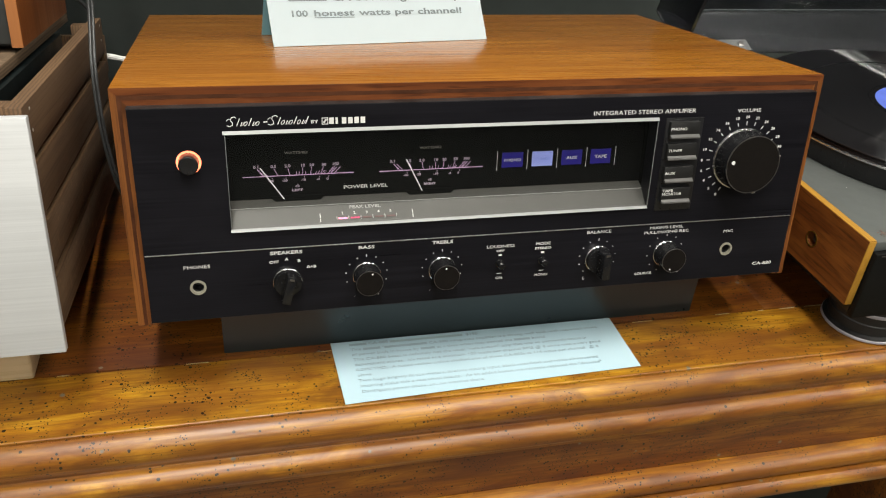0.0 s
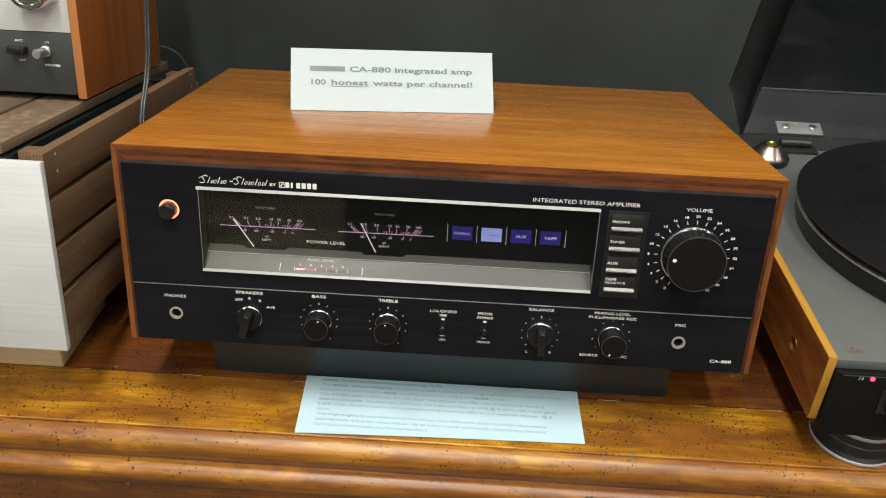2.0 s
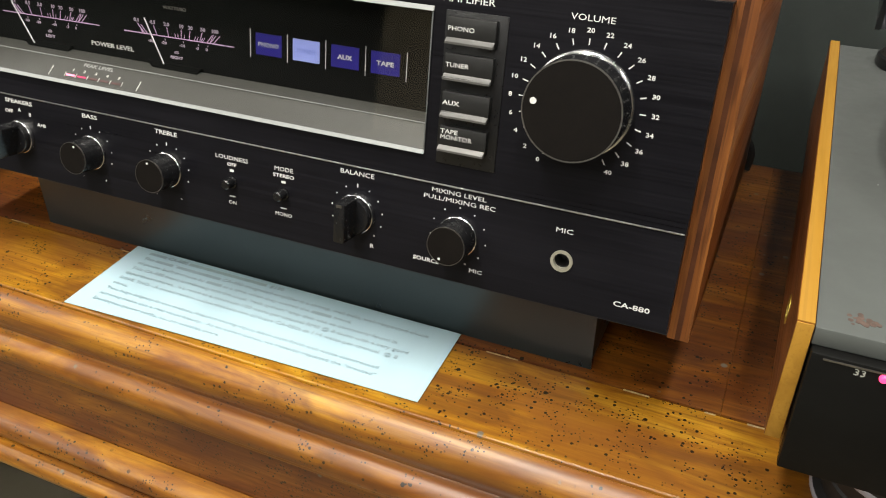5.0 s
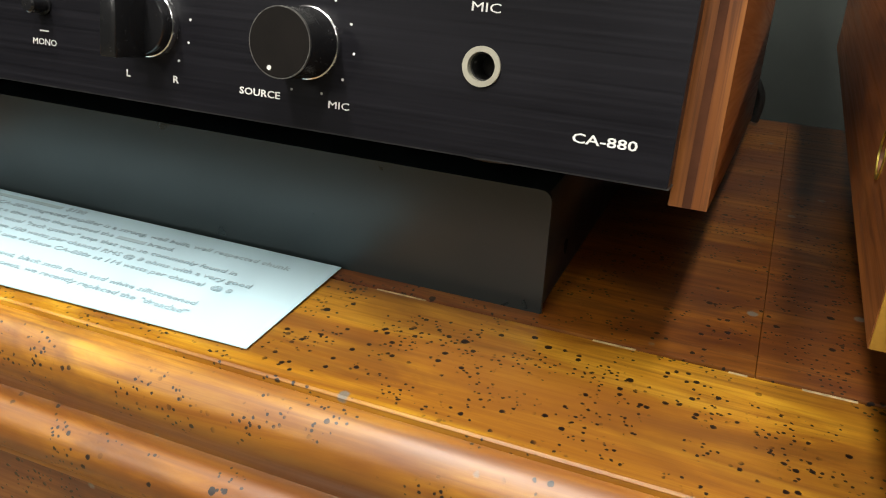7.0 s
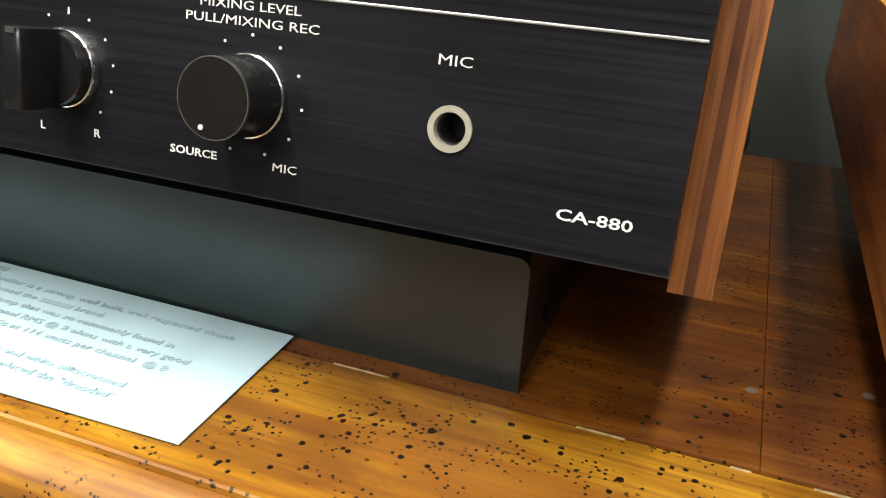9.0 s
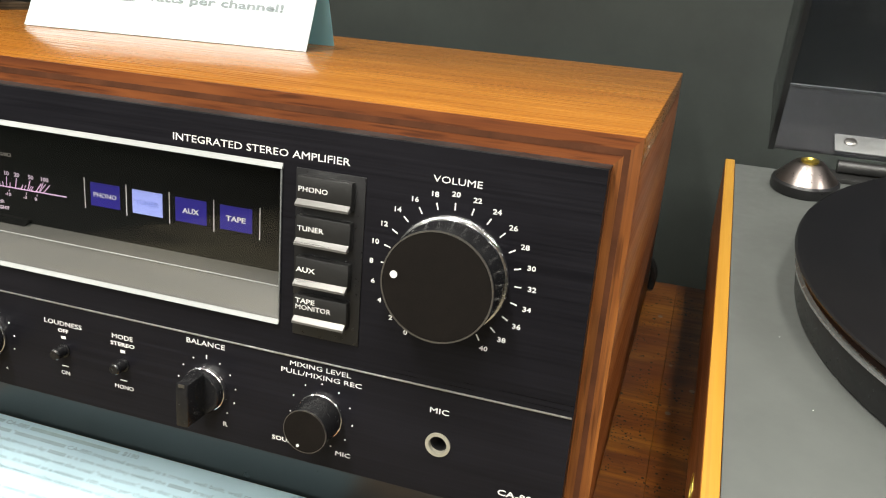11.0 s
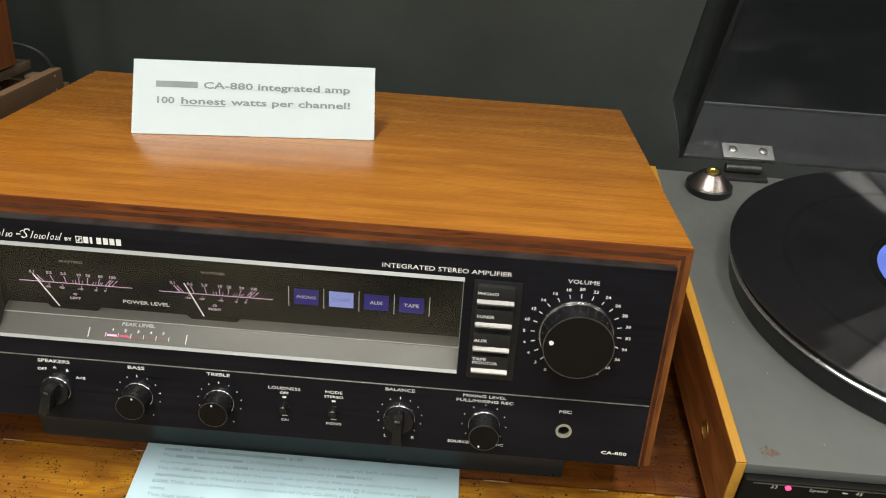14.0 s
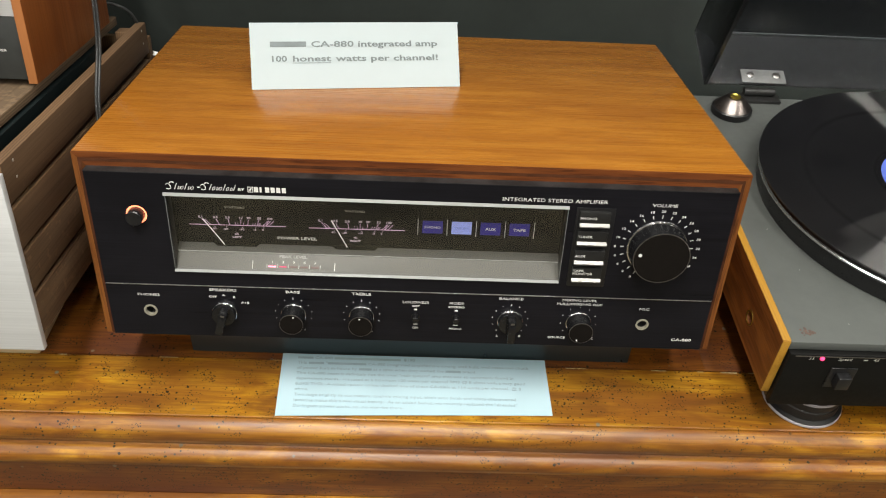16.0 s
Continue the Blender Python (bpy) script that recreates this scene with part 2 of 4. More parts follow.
M["pink_ink"] = glowing("pink_backlit_print", (0.42, 0.34, 0.42), 0.30)
# needles emit a little, standing in for the light inside the meters
M["needle_glow"] = glowing("needle_glow", (0.75, 0.72, 0.75), 0.35)
M["lamp_red"] = glowing("lamp_red", (1.0, 0.25, 0.42), 1.6)
M["lamp_red_dim"] = glowing("lamp_red_dim", (0.55, 0.03, 0.12), 0.5)
M["lamp_red_hot"] = glowing("lamp_red_hot", (1.0, 0.04, 0.14), 2.2)
M["lamp_off"] = painted("lamp_off", (0.12, 0.05, 0.05), 0.5, 0, 0.1, 200)
M["blue_lit"] = glowing("blue_lit", (0.27, 0.32, 0.72), 0.32)
M["blue_dim"] = glowing("blue_dim", (0.018, 0.013, 0.19), 0.22)
M["blue_ink"] = glowing("blue_ink", (0.16, 0.22, 0.62), 0.12)
M["acrylic_edge"] = painted("bright_acrylic_edge", (0.27, 0.28, 0.28), 0.35, 0, 0.05, 100)
M["acrylic_side"] = painted("acrylic_side", (0.14, 0.15, 0.15), 0.25, 0, 0.05, 100)
M["knob_black"] = painted("knob_black", (0.009, 0.009, 0.010), 0.22, 0, 0.2, 100)
M["button_black"] = painted("button_black", (0.012, 0.012, 0.012), 0.42, 0, 0.2, 100)
M["lip_metal"] = brushed("polished_lip", (0.22, 0.216, 0.21), (0.25, 0.245, 0.24), 0.32, 0.75, 0.5, 0.0)
M["dull_metal"] = painted("dull_metal", (0.30, 0.29, 0.28), 0.38, 1.0, 0.15, 150)
M["dark_metal"] = painted("dark_metal", (0.06, 0.06, 0.06), 0.4, 0.8, 0.15, 150)
M["sheet_ink"] = painted("sheet_print", (0.34, 0.45, 0.51), 0.8, 0, 0.1, 100)
M["faint_ink"] = painted("faint_print", (0.36, 0.48, 0.52), 0.8, 0, 0.1, 100)
M["tt_front"] = painted("matt_black_panel", (0.0055, 0.0055, 0.0052), 0.5, 0, 0.2, 50, spec=0.15)
M["dim_white"] = painted("aged_white_print", (0.42, 0.42, 0.38), 0.6, 0, 0.1, 200)
M["cone_metal"] = painted("cone_metal", (0.22, 0.19, 0.18), 0.32, 1.0, 0.08, 90)
M["brass"] = painted("brass", (0.62, 0.48, 0.10), 0.35, 1.0, 0.1, 200)
M["ring_grey"] = painted("ring_grey", (0.40, 0.38, 0.42), 0.4, 0.2, 0.08, 100)
M["rust"] = painted("rust", (0.10, 0.065, 0.052), 0.8, 0, 0.4, 400)
M["hinge_grey"] = painted("hinge_grey", (0.17, 0.175, 0.175), 0.5, 0.4, 0.1, 100)
M["nail_metal"] = painted("nail_metal", (0.6, 0.58, 0.54), 0.4, 0.8, 0.1, 300)
M["tuner_black"] = painted("tuner_dark_panel", (0.030, 0.033, 0.032), 0.5, 0, 0.15, 70)
M["teak_edge"] = veneer("tuner_side_edge", (0.26, 0.09, 0.03), (0.42, 0.16, 0.05), (0.50, 0.21, 0.07), 0.45, "z")
M["acrylic_dark"] = painted("acrylic_rim", (0.012, 0.013, 0.014), 0.2, 0, 0.1, 100)
M["acrylic_glint"] = painted("acrylic_fold_glint", (0.05, 0.055, 0.06), 0.3, 0, 0.1, 100)


def clear(name, c, rough):
    n = Nodes(name)
    n.colour(c).surface(rough)
    n.b.inputs["Transmission Weight"].default_value = 1.0
    n.b.inputs["IOR"].default_value = 1.33
    return n.mat


def vinyl(name):
    """Grooved black vinyl: fine rings and a brushed, radial-tangent gloss."""
    n = Nodes(name)
    v = n.coords()
    w = n.add("ShaderNodeTexWave", Scale=420.0, Distortion=0.2, Detail=2.0)
    w.wave_type, w.rings_direction = "RINGS", "Z"
    n.link(v, w.inputs["Vector"])
    n.colour(n.mix(n.noise(v, 30, 4), (0.004, 0.004, 0.005), (0.010, 0.010, 0.011)))
    flat = n.tree.nodes.new("ShaderNodeVectorMath")
    flat.operation = "MULTIPLY"
    flat.inputs[1].default_value = (1, 1, 0)
    n.link(v, flat.inputs[0])
    far = n.tree.nodes.new("ShaderNodeVectorMath")
    far.operation = "LENGTH"
    n.link(flat.outputs[0], far.inputs[0])
    stops = [(0.0, grey3(0.0)), (0.056, grey3(0.0)), (0.0565, grey3(0.085))]
    for r in (0.0680, 0.0835, 0.0985, 0.1135, 0.1300):
        stops += [(r - 0.0005, grey3(0.085)), (r, grey3(0.02)), (r + 0.0006, grey3(0.085))]
    n.surface(0.22, spec=0.4)
    t = n.tree.nodes.new("ShaderNodeTangent")
    t.direction_type, t.axis = "RADIAL", "Z"
    g = n.add("ShaderNodeBsdfAnisotropic", Roughness=0.31, Anisotropy=0.92)
    n.link(n.ramp(far.outputs["Value"], stops), g.inputs["Color"])
    n.link(t.outputs[0], g.inputs["Tangent"])
    both = n.tree.nodes.new("ShaderNodeAddShader")
    n.link(n.b.outputs[0], both.inputs[0])
    n.link(g.outputs[0], both.inputs[1])
    n.link(both.outputs[0], n.tree.nodes["Material Output"].inputs[0])
    n.bump(w.outputs["Color"], 0.06, 0.00002)
    return n.mat


def thin_paper(name, c, through_share):
    """Dyed card that lets some of the light through."""
    n = Nodes(name)
    v = n.coords()
    fibre = n.noise(v, 45, 4)
    lo, hi = tuple(x * 0.985 for x in c), tuple(x * 1.01 for x in c)
    col = n.ramp(fibre, ((0.3, lo), (0.7, hi)))
    n.colour(col).surface(0.85)
    t = n.tree.nodes.new("ShaderNodeBsdfTranslucent")
    n.link(col, t.inputs[0])
    m = n.tree.nodes.new("ShaderNodeMixShader")
    m.inputs[0].default_value = through_share
    out = n.tree.nodes["Material Output"]
    n.link(n.b.outputs[0], m.inputs[1])
    n.link(t.outputs[0], m.inputs[2])
    n.link(m.outputs[0], out.inputs[0])
    return n.mat


M["card"] = thin_paper("pale_card", (0.53, 0.60, 0.63), 0.2)
M["card_back"] = thin_paper("pale_blue_card_back", (0.34, 0.66, 0.76), 0.45)
M["paper"] = thin_paper("pale_blue_paper", (0.47, 0.64, 0.72), 0.1)
def glazing(name, tint):
    """A thin clear sheet: what lies behind shows straight through, with a Fresnel gloss on top."""
    n = Nodes(name)
    t = n.tree.nodes.new("ShaderNodeBsdfTransparent")
    t.inputs[0].default_value = (*tint, 1)
    g = n.tree.nodes.new("ShaderNodeBsdfGlossy")
    g.inputs["Roughness"].default_value = 0.04
    w = n.tree.nodes.new("ShaderNodeLayerWeight")
    w.inputs["Blend"].default_value = 0.5
    f = n.ramp(w.outputs["Facing"], ((0.0, grey3(0.085)), (0.55, grey3(0.08)), (0.75, grey3(0.085)), (1.0, grey3(0.9))))
    m = n.tree.nodes.new("ShaderNodeMixShader")
    n.link(f, m.inputs[0])
    n.link(t.outputs[0], m.inputs[1])
    n.link(g.outputs[0], m.inputs[2])
    n.link(m.outputs[0], n.tree.nodes["Material Output"].inputs[0])
    return n.mat


M["clear_plastic"] = glazing("clear_plastic", (0.97, 0.97, 0.96))
M["smoke_acrylic"] = clear("smoke_acrylic", (0.19, 0.19, 0.215), 0.10)
M["vinyl"] = vinyl("grooved_vinyl")
# back wall acrylic: a cloudy haze in the colour imitates its reflected light
hazy = Nodes("hazy_smoke_acrylic")
haze = hazy.noise(hazy.coords((3, 30, 12)), 1.0, 4, 0.6)
hazy.colour(hazy.ramp(haze, ((0.3, (0.15, 0.155, 0.17)), (0.7, (0.22, 0.225, 0.24))))).surface(0.16)
hazy.b.inputs["Transmission Weight"].default_value = 0.95
hazy.b.inputs["IOR"].default_value = 1.49
M["hazy_acrylic"] = hazy.mat
M["cable"] = painted("dark_grey_cable_jacket", (0.032, 0.034, 0.035), 0.34, 0, 0.1, 200)


# ---- mesh helpers ----
def box(x0, x1, y0, y1, z0, z1, bevel=0.0, seg=2, bm=None):
    own = bm is None
    b = bmesh.new()
    bmesh.ops.create_cube(b, size=1.0)
    for v in b.verts:
        v.co = Vector(((x0 + x1) / 2 + v.co.x * (x1 - x0), (y0 + y1) / 2 + v.co.y * (y1 - y0), (z0 + z1) / 2 + v.co.z * (z1 - z0)))
    if bevel:
        bmesh.ops.bevel(b, geom=b.edges[:], offset=bevel, segments=seg, affect="EDGES", profile=0.5)
    if own:
        return b
    return joined(bm, b)


def joined(bm, other):
    """Adds other to bm."""
    me = bpy.data.meshes.new("temporary")
    other.to_mesh(me)
    other.free()
    bm.from_mesh(me)
    bpy.data.meshes.remove(me)
    return bm


def lathe(profile, segs=48, axis="z", at=(0, 0, 0)):
    """A turned body: profile of (radius, height), about the axis through at. axis 'y' runs towards the viewer (-y)."""
    b = bmesh.new()
    rings = []
    for r, h in profile:
        ring = []
        for i in range(segs):
            a = 2 * math.pi * i / segs
            p = (r * math.cos(a), r * math.sin(a), h)
            if axis == "y":
                p = (p[0], -h, p[1])
            ring.append(b.verts.new(Vector(p) + Vector(at)))
        rings.append(ring)
    for lo, hi in zip(rings, rings[1:]):
        for i in range(segs):
            j = (i + 1) % segs
            b.faces.new((lo[i], lo[j], hi[j], hi[i]))
    b.faces.new(rings[-1])
    b.faces.new(rings[0][::-1])
    bmesh.ops.recalc_face_normals(b, faces=b.faces[:])
    return b


def prism_x(outline, x0, x1):
    """An outline of (y, z) drawn out along x."""
    b = bmesh.new()
    a = [b.verts.new((x0, y, z)) for y, z in outline]
    c = [b.verts.new((x1, y, z)) for y, z in outline]
    n = len(outline)
    for i in range(n):
        j = (i + 1) % n
        b.faces.new((a[i], a[j], c[j], c[i]))
    b.faces.new(a[::-1])
    b.faces.new(c)
    bmesh.ops.recalc_face_normals(b, faces=b.faces[:])
    return b


def tube(points, radius, segs=8):
    """A round cord through the points."""
    b = bmesh.new()
    pts = [Vector(p) for p in points]
    rings = []
    for i, p in enumerate(pts):
        d = (pts[min(i + 1, len(pts) - 1)] - pts[max(i - 1, 0)]).normalized()
        side = d.cross(Vector((0.3, 1, 0.2))).normalized()
        up = side.cross(d)
        rings.append([b.verts.new(p + radius * (math.cos(2 * math.pi * k / segs) * side + math.sin(2 * math.pi * k / segs) * up)) for k in range(segs)])
    for lo, hi in zip(rings, rings[1:]):
        for i in range(segs):
            j = (i + 1) % segs
            b.faces.new((lo[i], lo[j], hi[j], hi[i]))
    b.faces.new(rings[0][::-1])
    b.faces.new(rings[-1])
    bmesh.ops.recalc_face_normals(b, faces=b.faces[:])
    return b


def mesh_of(name, bm, material, smooth=True, limit=0.6):
    if smooth:
        for e in bm.edges:
            if len(e.link_faces) == 2 and e.calc_face_angle(0) > limit:
                e.smooth = False
        for f in bm.faces:
            f.smooth = True
    me = bpy.data.meshes.new(name)
    bm.to_mesh(me)
    bm.free()
    me.materials.append(M[material] if isinstance(material, str) else material)
    return me


def part(name, bm, material, parent=None, label="", smooth=True):
    ob = new(name, mesh_of(name, bm, material, smooth))
    if parent:
        ob.parent = parent
    if label:
        tagged(ob, label)
    return ob


def thing(name, m, label, category, group="", kind=""):
    ob = new(name)
    ob.empty_display_size = 0.05
    ob.matrix_world = m
    return tagged(ob, label, category, group, kind)


def solid(name, bm, material, label, category, kind="", m=None, group=""):
    ob = new(name, mesh_of(name, bm, material))
    if m is not None:
        ob.matrix_world = m
    return tagged(ob, label, category, group, kind)


def lettering(text, x, z, size, parent, material="white_ink", y=0.0, align="CENTER", wide=1.0, turn=0.0, m=None, bold=0.0, name="lettering", label=""):
    """Letters as a thin mesh on a plane that faces -y; size is the height of a capital."""
    cu = bpy.data.curves.new("letters", "FONT")
    cu.body, cu.align_x, cu.size = text, align, size / 0.7
    cu.resolution_u, cu.extrude, cu.offset = 2, 0.00008, bold
    ob = bpy.data.objects.new("letters", cu)
    me = bpy.data.meshes.new_from_object(ob)
    bpy.data.objects.remove(ob)
    me.name = name
    me.transform(pose(x, y, z, 90, 0, 0) @ Matrix.Rotation(radians(turn), 4, "Z") @ Matrix.Diagonal((wide, 1, 1, 1)) @ Matrix.Translation((0, -size / 2, 0)) if m is None
                 else m @ Matrix.Translation((x, z, 0)) @ Matrix.Diagonal((wide, 1, 1, 1)))
    me.materials.clear()
    me.materials.append(M[material] if isinstance(material, str) else material)
    o = new(name, me)
    o.parent = parent
    return tagged(o, label) if label else o


TILT_BACK = pose(0, 0, -0.003, -9.5, 0, 0)

# ---- room ----
FLOOR, CEIL, BACK = -0.80, 1.95, 0.40
SOUTH, SIDE = -7.0, 3.4
solid("floor", box(-SIDE - 0.1, SIDE + 0.1, SOUTH - 0.1, BACK + 0.1, FLOOR - 0.1, FLOOR), "carpet", "worn tan and dark brown carpet on the shop floor", "floor", "structure")
solid("ceiling", box(-SIDE - 0.1, SIDE + 0.1, SOUTH - 0.1, BACK + 0.1, CEIL, CEIL + 0.1), "ceiling_dark", "plain dark grey shop ceiling", "ceiling", "structure")
solid("wall_north", box(-SIDE - 0.1, SIDE + 0.1, BACK, BACK + 0.1, FLOOR, CEIL), "wall_dark", "matt dark green-black painted wall behind the table", "wall", "structure")
solid("wall_south", box(-SIDE - 0.1, SIDE + 0.1, SOUTH - 0.1, SOUTH, FLOOR, CEIL), "wall_tan", "plain tan shop wall", "wall", "structure")
solid("wall_east", box(SIDE, SIDE + 0.1, SOUTH, BACK, FLOOR, CEIL), "wall_dark", "matt dark green-black painted shop wall", "wall", "structure")
solid("wall_west", box(-SIDE - 0.1, -SIDE, SOUTH, BACK, FLOOR, CEIL), "wall_dark", "matt dark green-black painted shop wall", "wall", "structure")


def arc(cy, cz, r, a0, a1, n=7):
    return [(cy + r * math.cos(radians(a0 + (a1 - a0) * i / n)), cz + r * math.sin(radians(a0 + (a1 - a0) * i / n))) for i in range(n + 1)]


def rect(x0, x1, z0, z1):
    return [(x0, z0), (x1, z0), (x1, z1), (x0, z1)]


def ring(cx, cz, r, n=32):
    return [(cx + r * math.cos(2 * math.pi * i / n), cz + r * math.sin(2 * math.pi * i / n)) for i in range(n)]


def plate(outline, holes, y0, y1):
    """A flat plate in the xz plane with holes through it, from y0 (front) to y1."""
    b = bmesh.new()
    edges = []
    for loop in (outline, *holes):
        vs = [b.verts.new((x, y0, z)) for x, z in loop]
        edges += [b.edges.new((vs[i], vs[(i + 1) % len(vs)])) for i in range(len(vs))]
    bmesh.ops.triangle_fill(b, edges=edges, use_beauty=True)
    out = bmesh.ops.extrude_face_region(b, geom=b.faces[:])
    for v in out["geom"]:
        if isinstance(v, bmesh.types.BMVert):
            v.co.y = y1
    bmesh.ops.recalc_face_normals(b, faces=b.faces[:])
    return b


def strip(x0, z0, x1, z1, width, y, thick=0.00012):
    """A thin printed line from one point to another on a plane that faces -y."""
    b = bmesh.new()
    d = Vector((x1 - x0, 0, z1 - z0))
    n = Vector((-d.z, 0, d.x)).normalized() * width / 2
    p, q = Vector((x0, y, z0)), Vector((x1, y, z1))
    lo = [b.verts.new(v) for v in (p - n, q - n, q + n, p + n)]
    hi = [b.verts.new(v.co + Vector((0, -thick, 0))) for v in lo]
    b.faces.new(hi)
    b.faces.new(lo[::-1])
    for i in range(4):
        j = (i + 1) % 4
        b.faces.new((lo[i], lo[j], hi[j], hi[i]))
    bmesh.ops.recalc_face_normals(b, faces=b.faces[:])
    return b


def dot(x, z, r, y, thick=0.00012, n=12):
    return lathe(((r, 0), (r, thick)), n, "y", (x, y, z))


def text_width(text, size):
    cu = bpy.data.curves.new("letters", "FONT")
    cu.body, cu.size, cu.resolution_u = text, size / 0.7, 1
    ob = bpy.data.objects.new("letters", cu)
    me = bpy.data.meshes.new_from_object(ob)
    xs = [v.co.x for v in me.vertices] or [0]
    bpy.data.objects.remove(ob)
    bpy.data.meshes.remove(me)
    return max(xs)


def legend(text, x, z, width, parent, cap=0.0023, y=0.0, material="white_ink", bold=0.00004):
    """Printed capitals, centred at x, stretched to a given width."""
    if "M" in text or "N" in text:
        bold = 0.0
    return lettering(text, x, z, cap, parent, material, y, wide=width / max(1e-6, text_width(text, cap)), bold=bold)


# ---- table ----
def build_table():
    t = thing("table", pose(0, 0, FLOOR), "distressed honey-brown lacquered pine table with a moulded edge", "table")
    up = -FLOOR
    x0, x1, back = -1.1, 1.15, 0.323
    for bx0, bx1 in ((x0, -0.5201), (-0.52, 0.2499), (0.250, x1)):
        part("top_board", box(bx0, bx1, 0.0428, back, up - 0.028, up, 0.0003), "pine_shaded", t)
    part("front_board", prism_x([(0.0416, up - 0.0006), (0.0410, up), (-0.0144, up), (-0.0150, up - 0.0006), (-0.0150, up - 0.0030), (0.0416, up - 0.0030)], x0, x1), "pine", t, "lacquered golden-brown front board")
    edge = [(0.0416, up - 0.0031), (-0.0140, up - 0.0031), (-0.0154, up - 0.0021)]
    edge += [(y, z + up) for y, z in arc(-0.0150, -0.0137, 0.0116, 96, 218, 9)]
    edge += [(y, z + up) for y, z in ((-0.0225, -0.0243), (-0.0220, -0.0262), (-0.0230, -0.0268))]
    edge += [(y, z + up) for y, z in arc(-0.0237, -0.0358, 0.0090, 97, 218, 9)]
    edge += [(-0.0288, up - 0.0438), (-0.0284, up - 0.0462), (0.0416, up - 0.0462)]
    part("edge_moulding", prism_x(edge, x0, x1), "pine_moulding", t, "rounded double-bead edge board")
    part("seam_filler", box(x0, x1, 0.0416, 0.0428, up - 0.02, up - 0.0022), "seam", t, "dirty worn glue seam")
    rnd = random.Random(21)
    for cx in (-0.27, -0.19, -0.10, 0.135, 0.205, 0.243, 0.262, 0.285, 0.34):
        ln = rnd.uniform(0.005, 0.020)
        part("edge_chip", box(cx, cx + ln, 0.0404 + rnd.uniform(0, 0.0006), 0.0417, up - 0.0004, up + 0.00006, 0.0002), "chip", t)
    part("apron", box(x0 + 0.02, x1 - 0.02, -0.0268, 0.0, up - 0.098, up - 0.0465), "pine_shaded", t)
    low = [(-0.0262, up - 0.0985), (-0.0272, up - 0.0848), (-0.0300, up - 0.0846)] + [(y, z + up) for y, z in arc(-0.0345, -0.0925, 0.0080, 112, 228, 7)] + [(y, z + up) for y, z in arc(-0.0430, -0.1050, 0.0075, 110, 250, 7)] + [(-0.012, up - 0.1150), (-0.012, up - 0.0985)]
    part("lower_moulding", prism_x(low, x0, x1), "pine_moulding", t)
    part("rear_apron", box(x0 + 0.03, x1 - 0.03, back - 0.045, back - 0.020, up - 0.110, up - 0.0285), "pine_shaded", t)
    for lx in (x0 + 0.06, 0.42, x1 - 0.13):
        for ly in (-0.005, back - 0.095):
            leg = box(lx, lx + 0.07, ly, ly + 0.07, 0.0, up - 0.0985 if ly < 0.1 else up - 0.0286, 0.004)
            for v in leg.verts:
                if v.co.z < 0.1:
                    v.co.x += (lx + 0.035 - v.co.x) * 0.25
                    v.co.y += (ly + 0.035 - v.co.y) * 0.25
            part("leg", leg, "pine_shaded", t)
    return t


build_table()

# out of view: a dark block added to shape what the display cover reflects
def build_counter():
    c = thing("reflection_counter", pose(0.35, -3.55, FLOOR), "added dark block with brown wooden posts, for reflections in the display", "counter")
    part("counter_body", box(-0.85, 1.75, 0.03, 0.55, 0.0, 0.86, 0.004), "tuner_black", c)
    part("counter_top", box(-0.90, 1.80, 0.0, 0.60, 0.862, 0.90, 0.006), "teak_shaded", c)
    for px in (-0.80, -0.62, 0.15, 0.95, 1.60):
        part("post", box(px, px + 0.07, 0.0, 0.028, 0.002, 0.86, 0.003), "teak_shaded", c, "brown wooden post")
    return c


build_counter()

# ---- amplifier ----
AX0, AX1, AZ0, AZ1, AY1 = -0.212, 0.231, 0.059, 0.203, 0.285
WX0, WX1, WZ0, WZ1 = -0.153, 0.111, 0.1195, 0.178
PX0, PX1, PZ0, PZ1 = -0.2031, 0.2221, 0.0640, 0.1930
amp = thing("stereo_amplifier", TILT_BACK, "vintage black-faced stereo amplifier in a walnut veneer case, tilted back", "amplifier")


def mitred(a, b_, y0, side):
    """A strip of the front edge between depths a and b_ (shares of the board's thickness), mitred at the upper corners."""
    w, h = 0.0090, 0.0100
    if side == 0:
        out = [(AX0 + w * a, AZ1 - h * a), (AX1 - w * a, AZ1 - h * a), (AX1 - w * b_, AZ1 - h * b_), (AX0 + w * b_, AZ1 - h * b_)]
    else:
        e = AX0 if side < 0 else AX1
        out = [(e - side * w * a, AZ0), (e - side * w * a, AZ1 - h * a), (e - side * w * b_, AZ1 - h * b_), (e - side * w * b_, AZ0)]
    return plate(out, [], y0, 0.0120)


def case_board(name, x0, x1, z0, z1, skin, side):
    """One board of the case: veneered, with a solid band and a thin darker line along its front edge."""
    o = part(name, box(x0, x1, 0.0090, AY1, z0, z1, 0.0006), skin, amp)
    e = part("edge_band", mitred(0.02, 0.99, 0.0075, side), "edge_z" if side else "edge_x", o)
    part("core_line", mitred(0.42, 0.64, 0.0074, side), "core_dark", e)
    return o


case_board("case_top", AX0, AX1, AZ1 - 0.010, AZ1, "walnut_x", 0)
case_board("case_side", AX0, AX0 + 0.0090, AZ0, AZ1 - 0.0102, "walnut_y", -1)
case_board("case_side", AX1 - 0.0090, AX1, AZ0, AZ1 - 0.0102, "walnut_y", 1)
part("chassis", box(AX0 + 0.0095, AX1 - 0.0095, 0.030, AY1 - 0.004, 0.068, AZ1 - 0.012), "prop_black", amp)
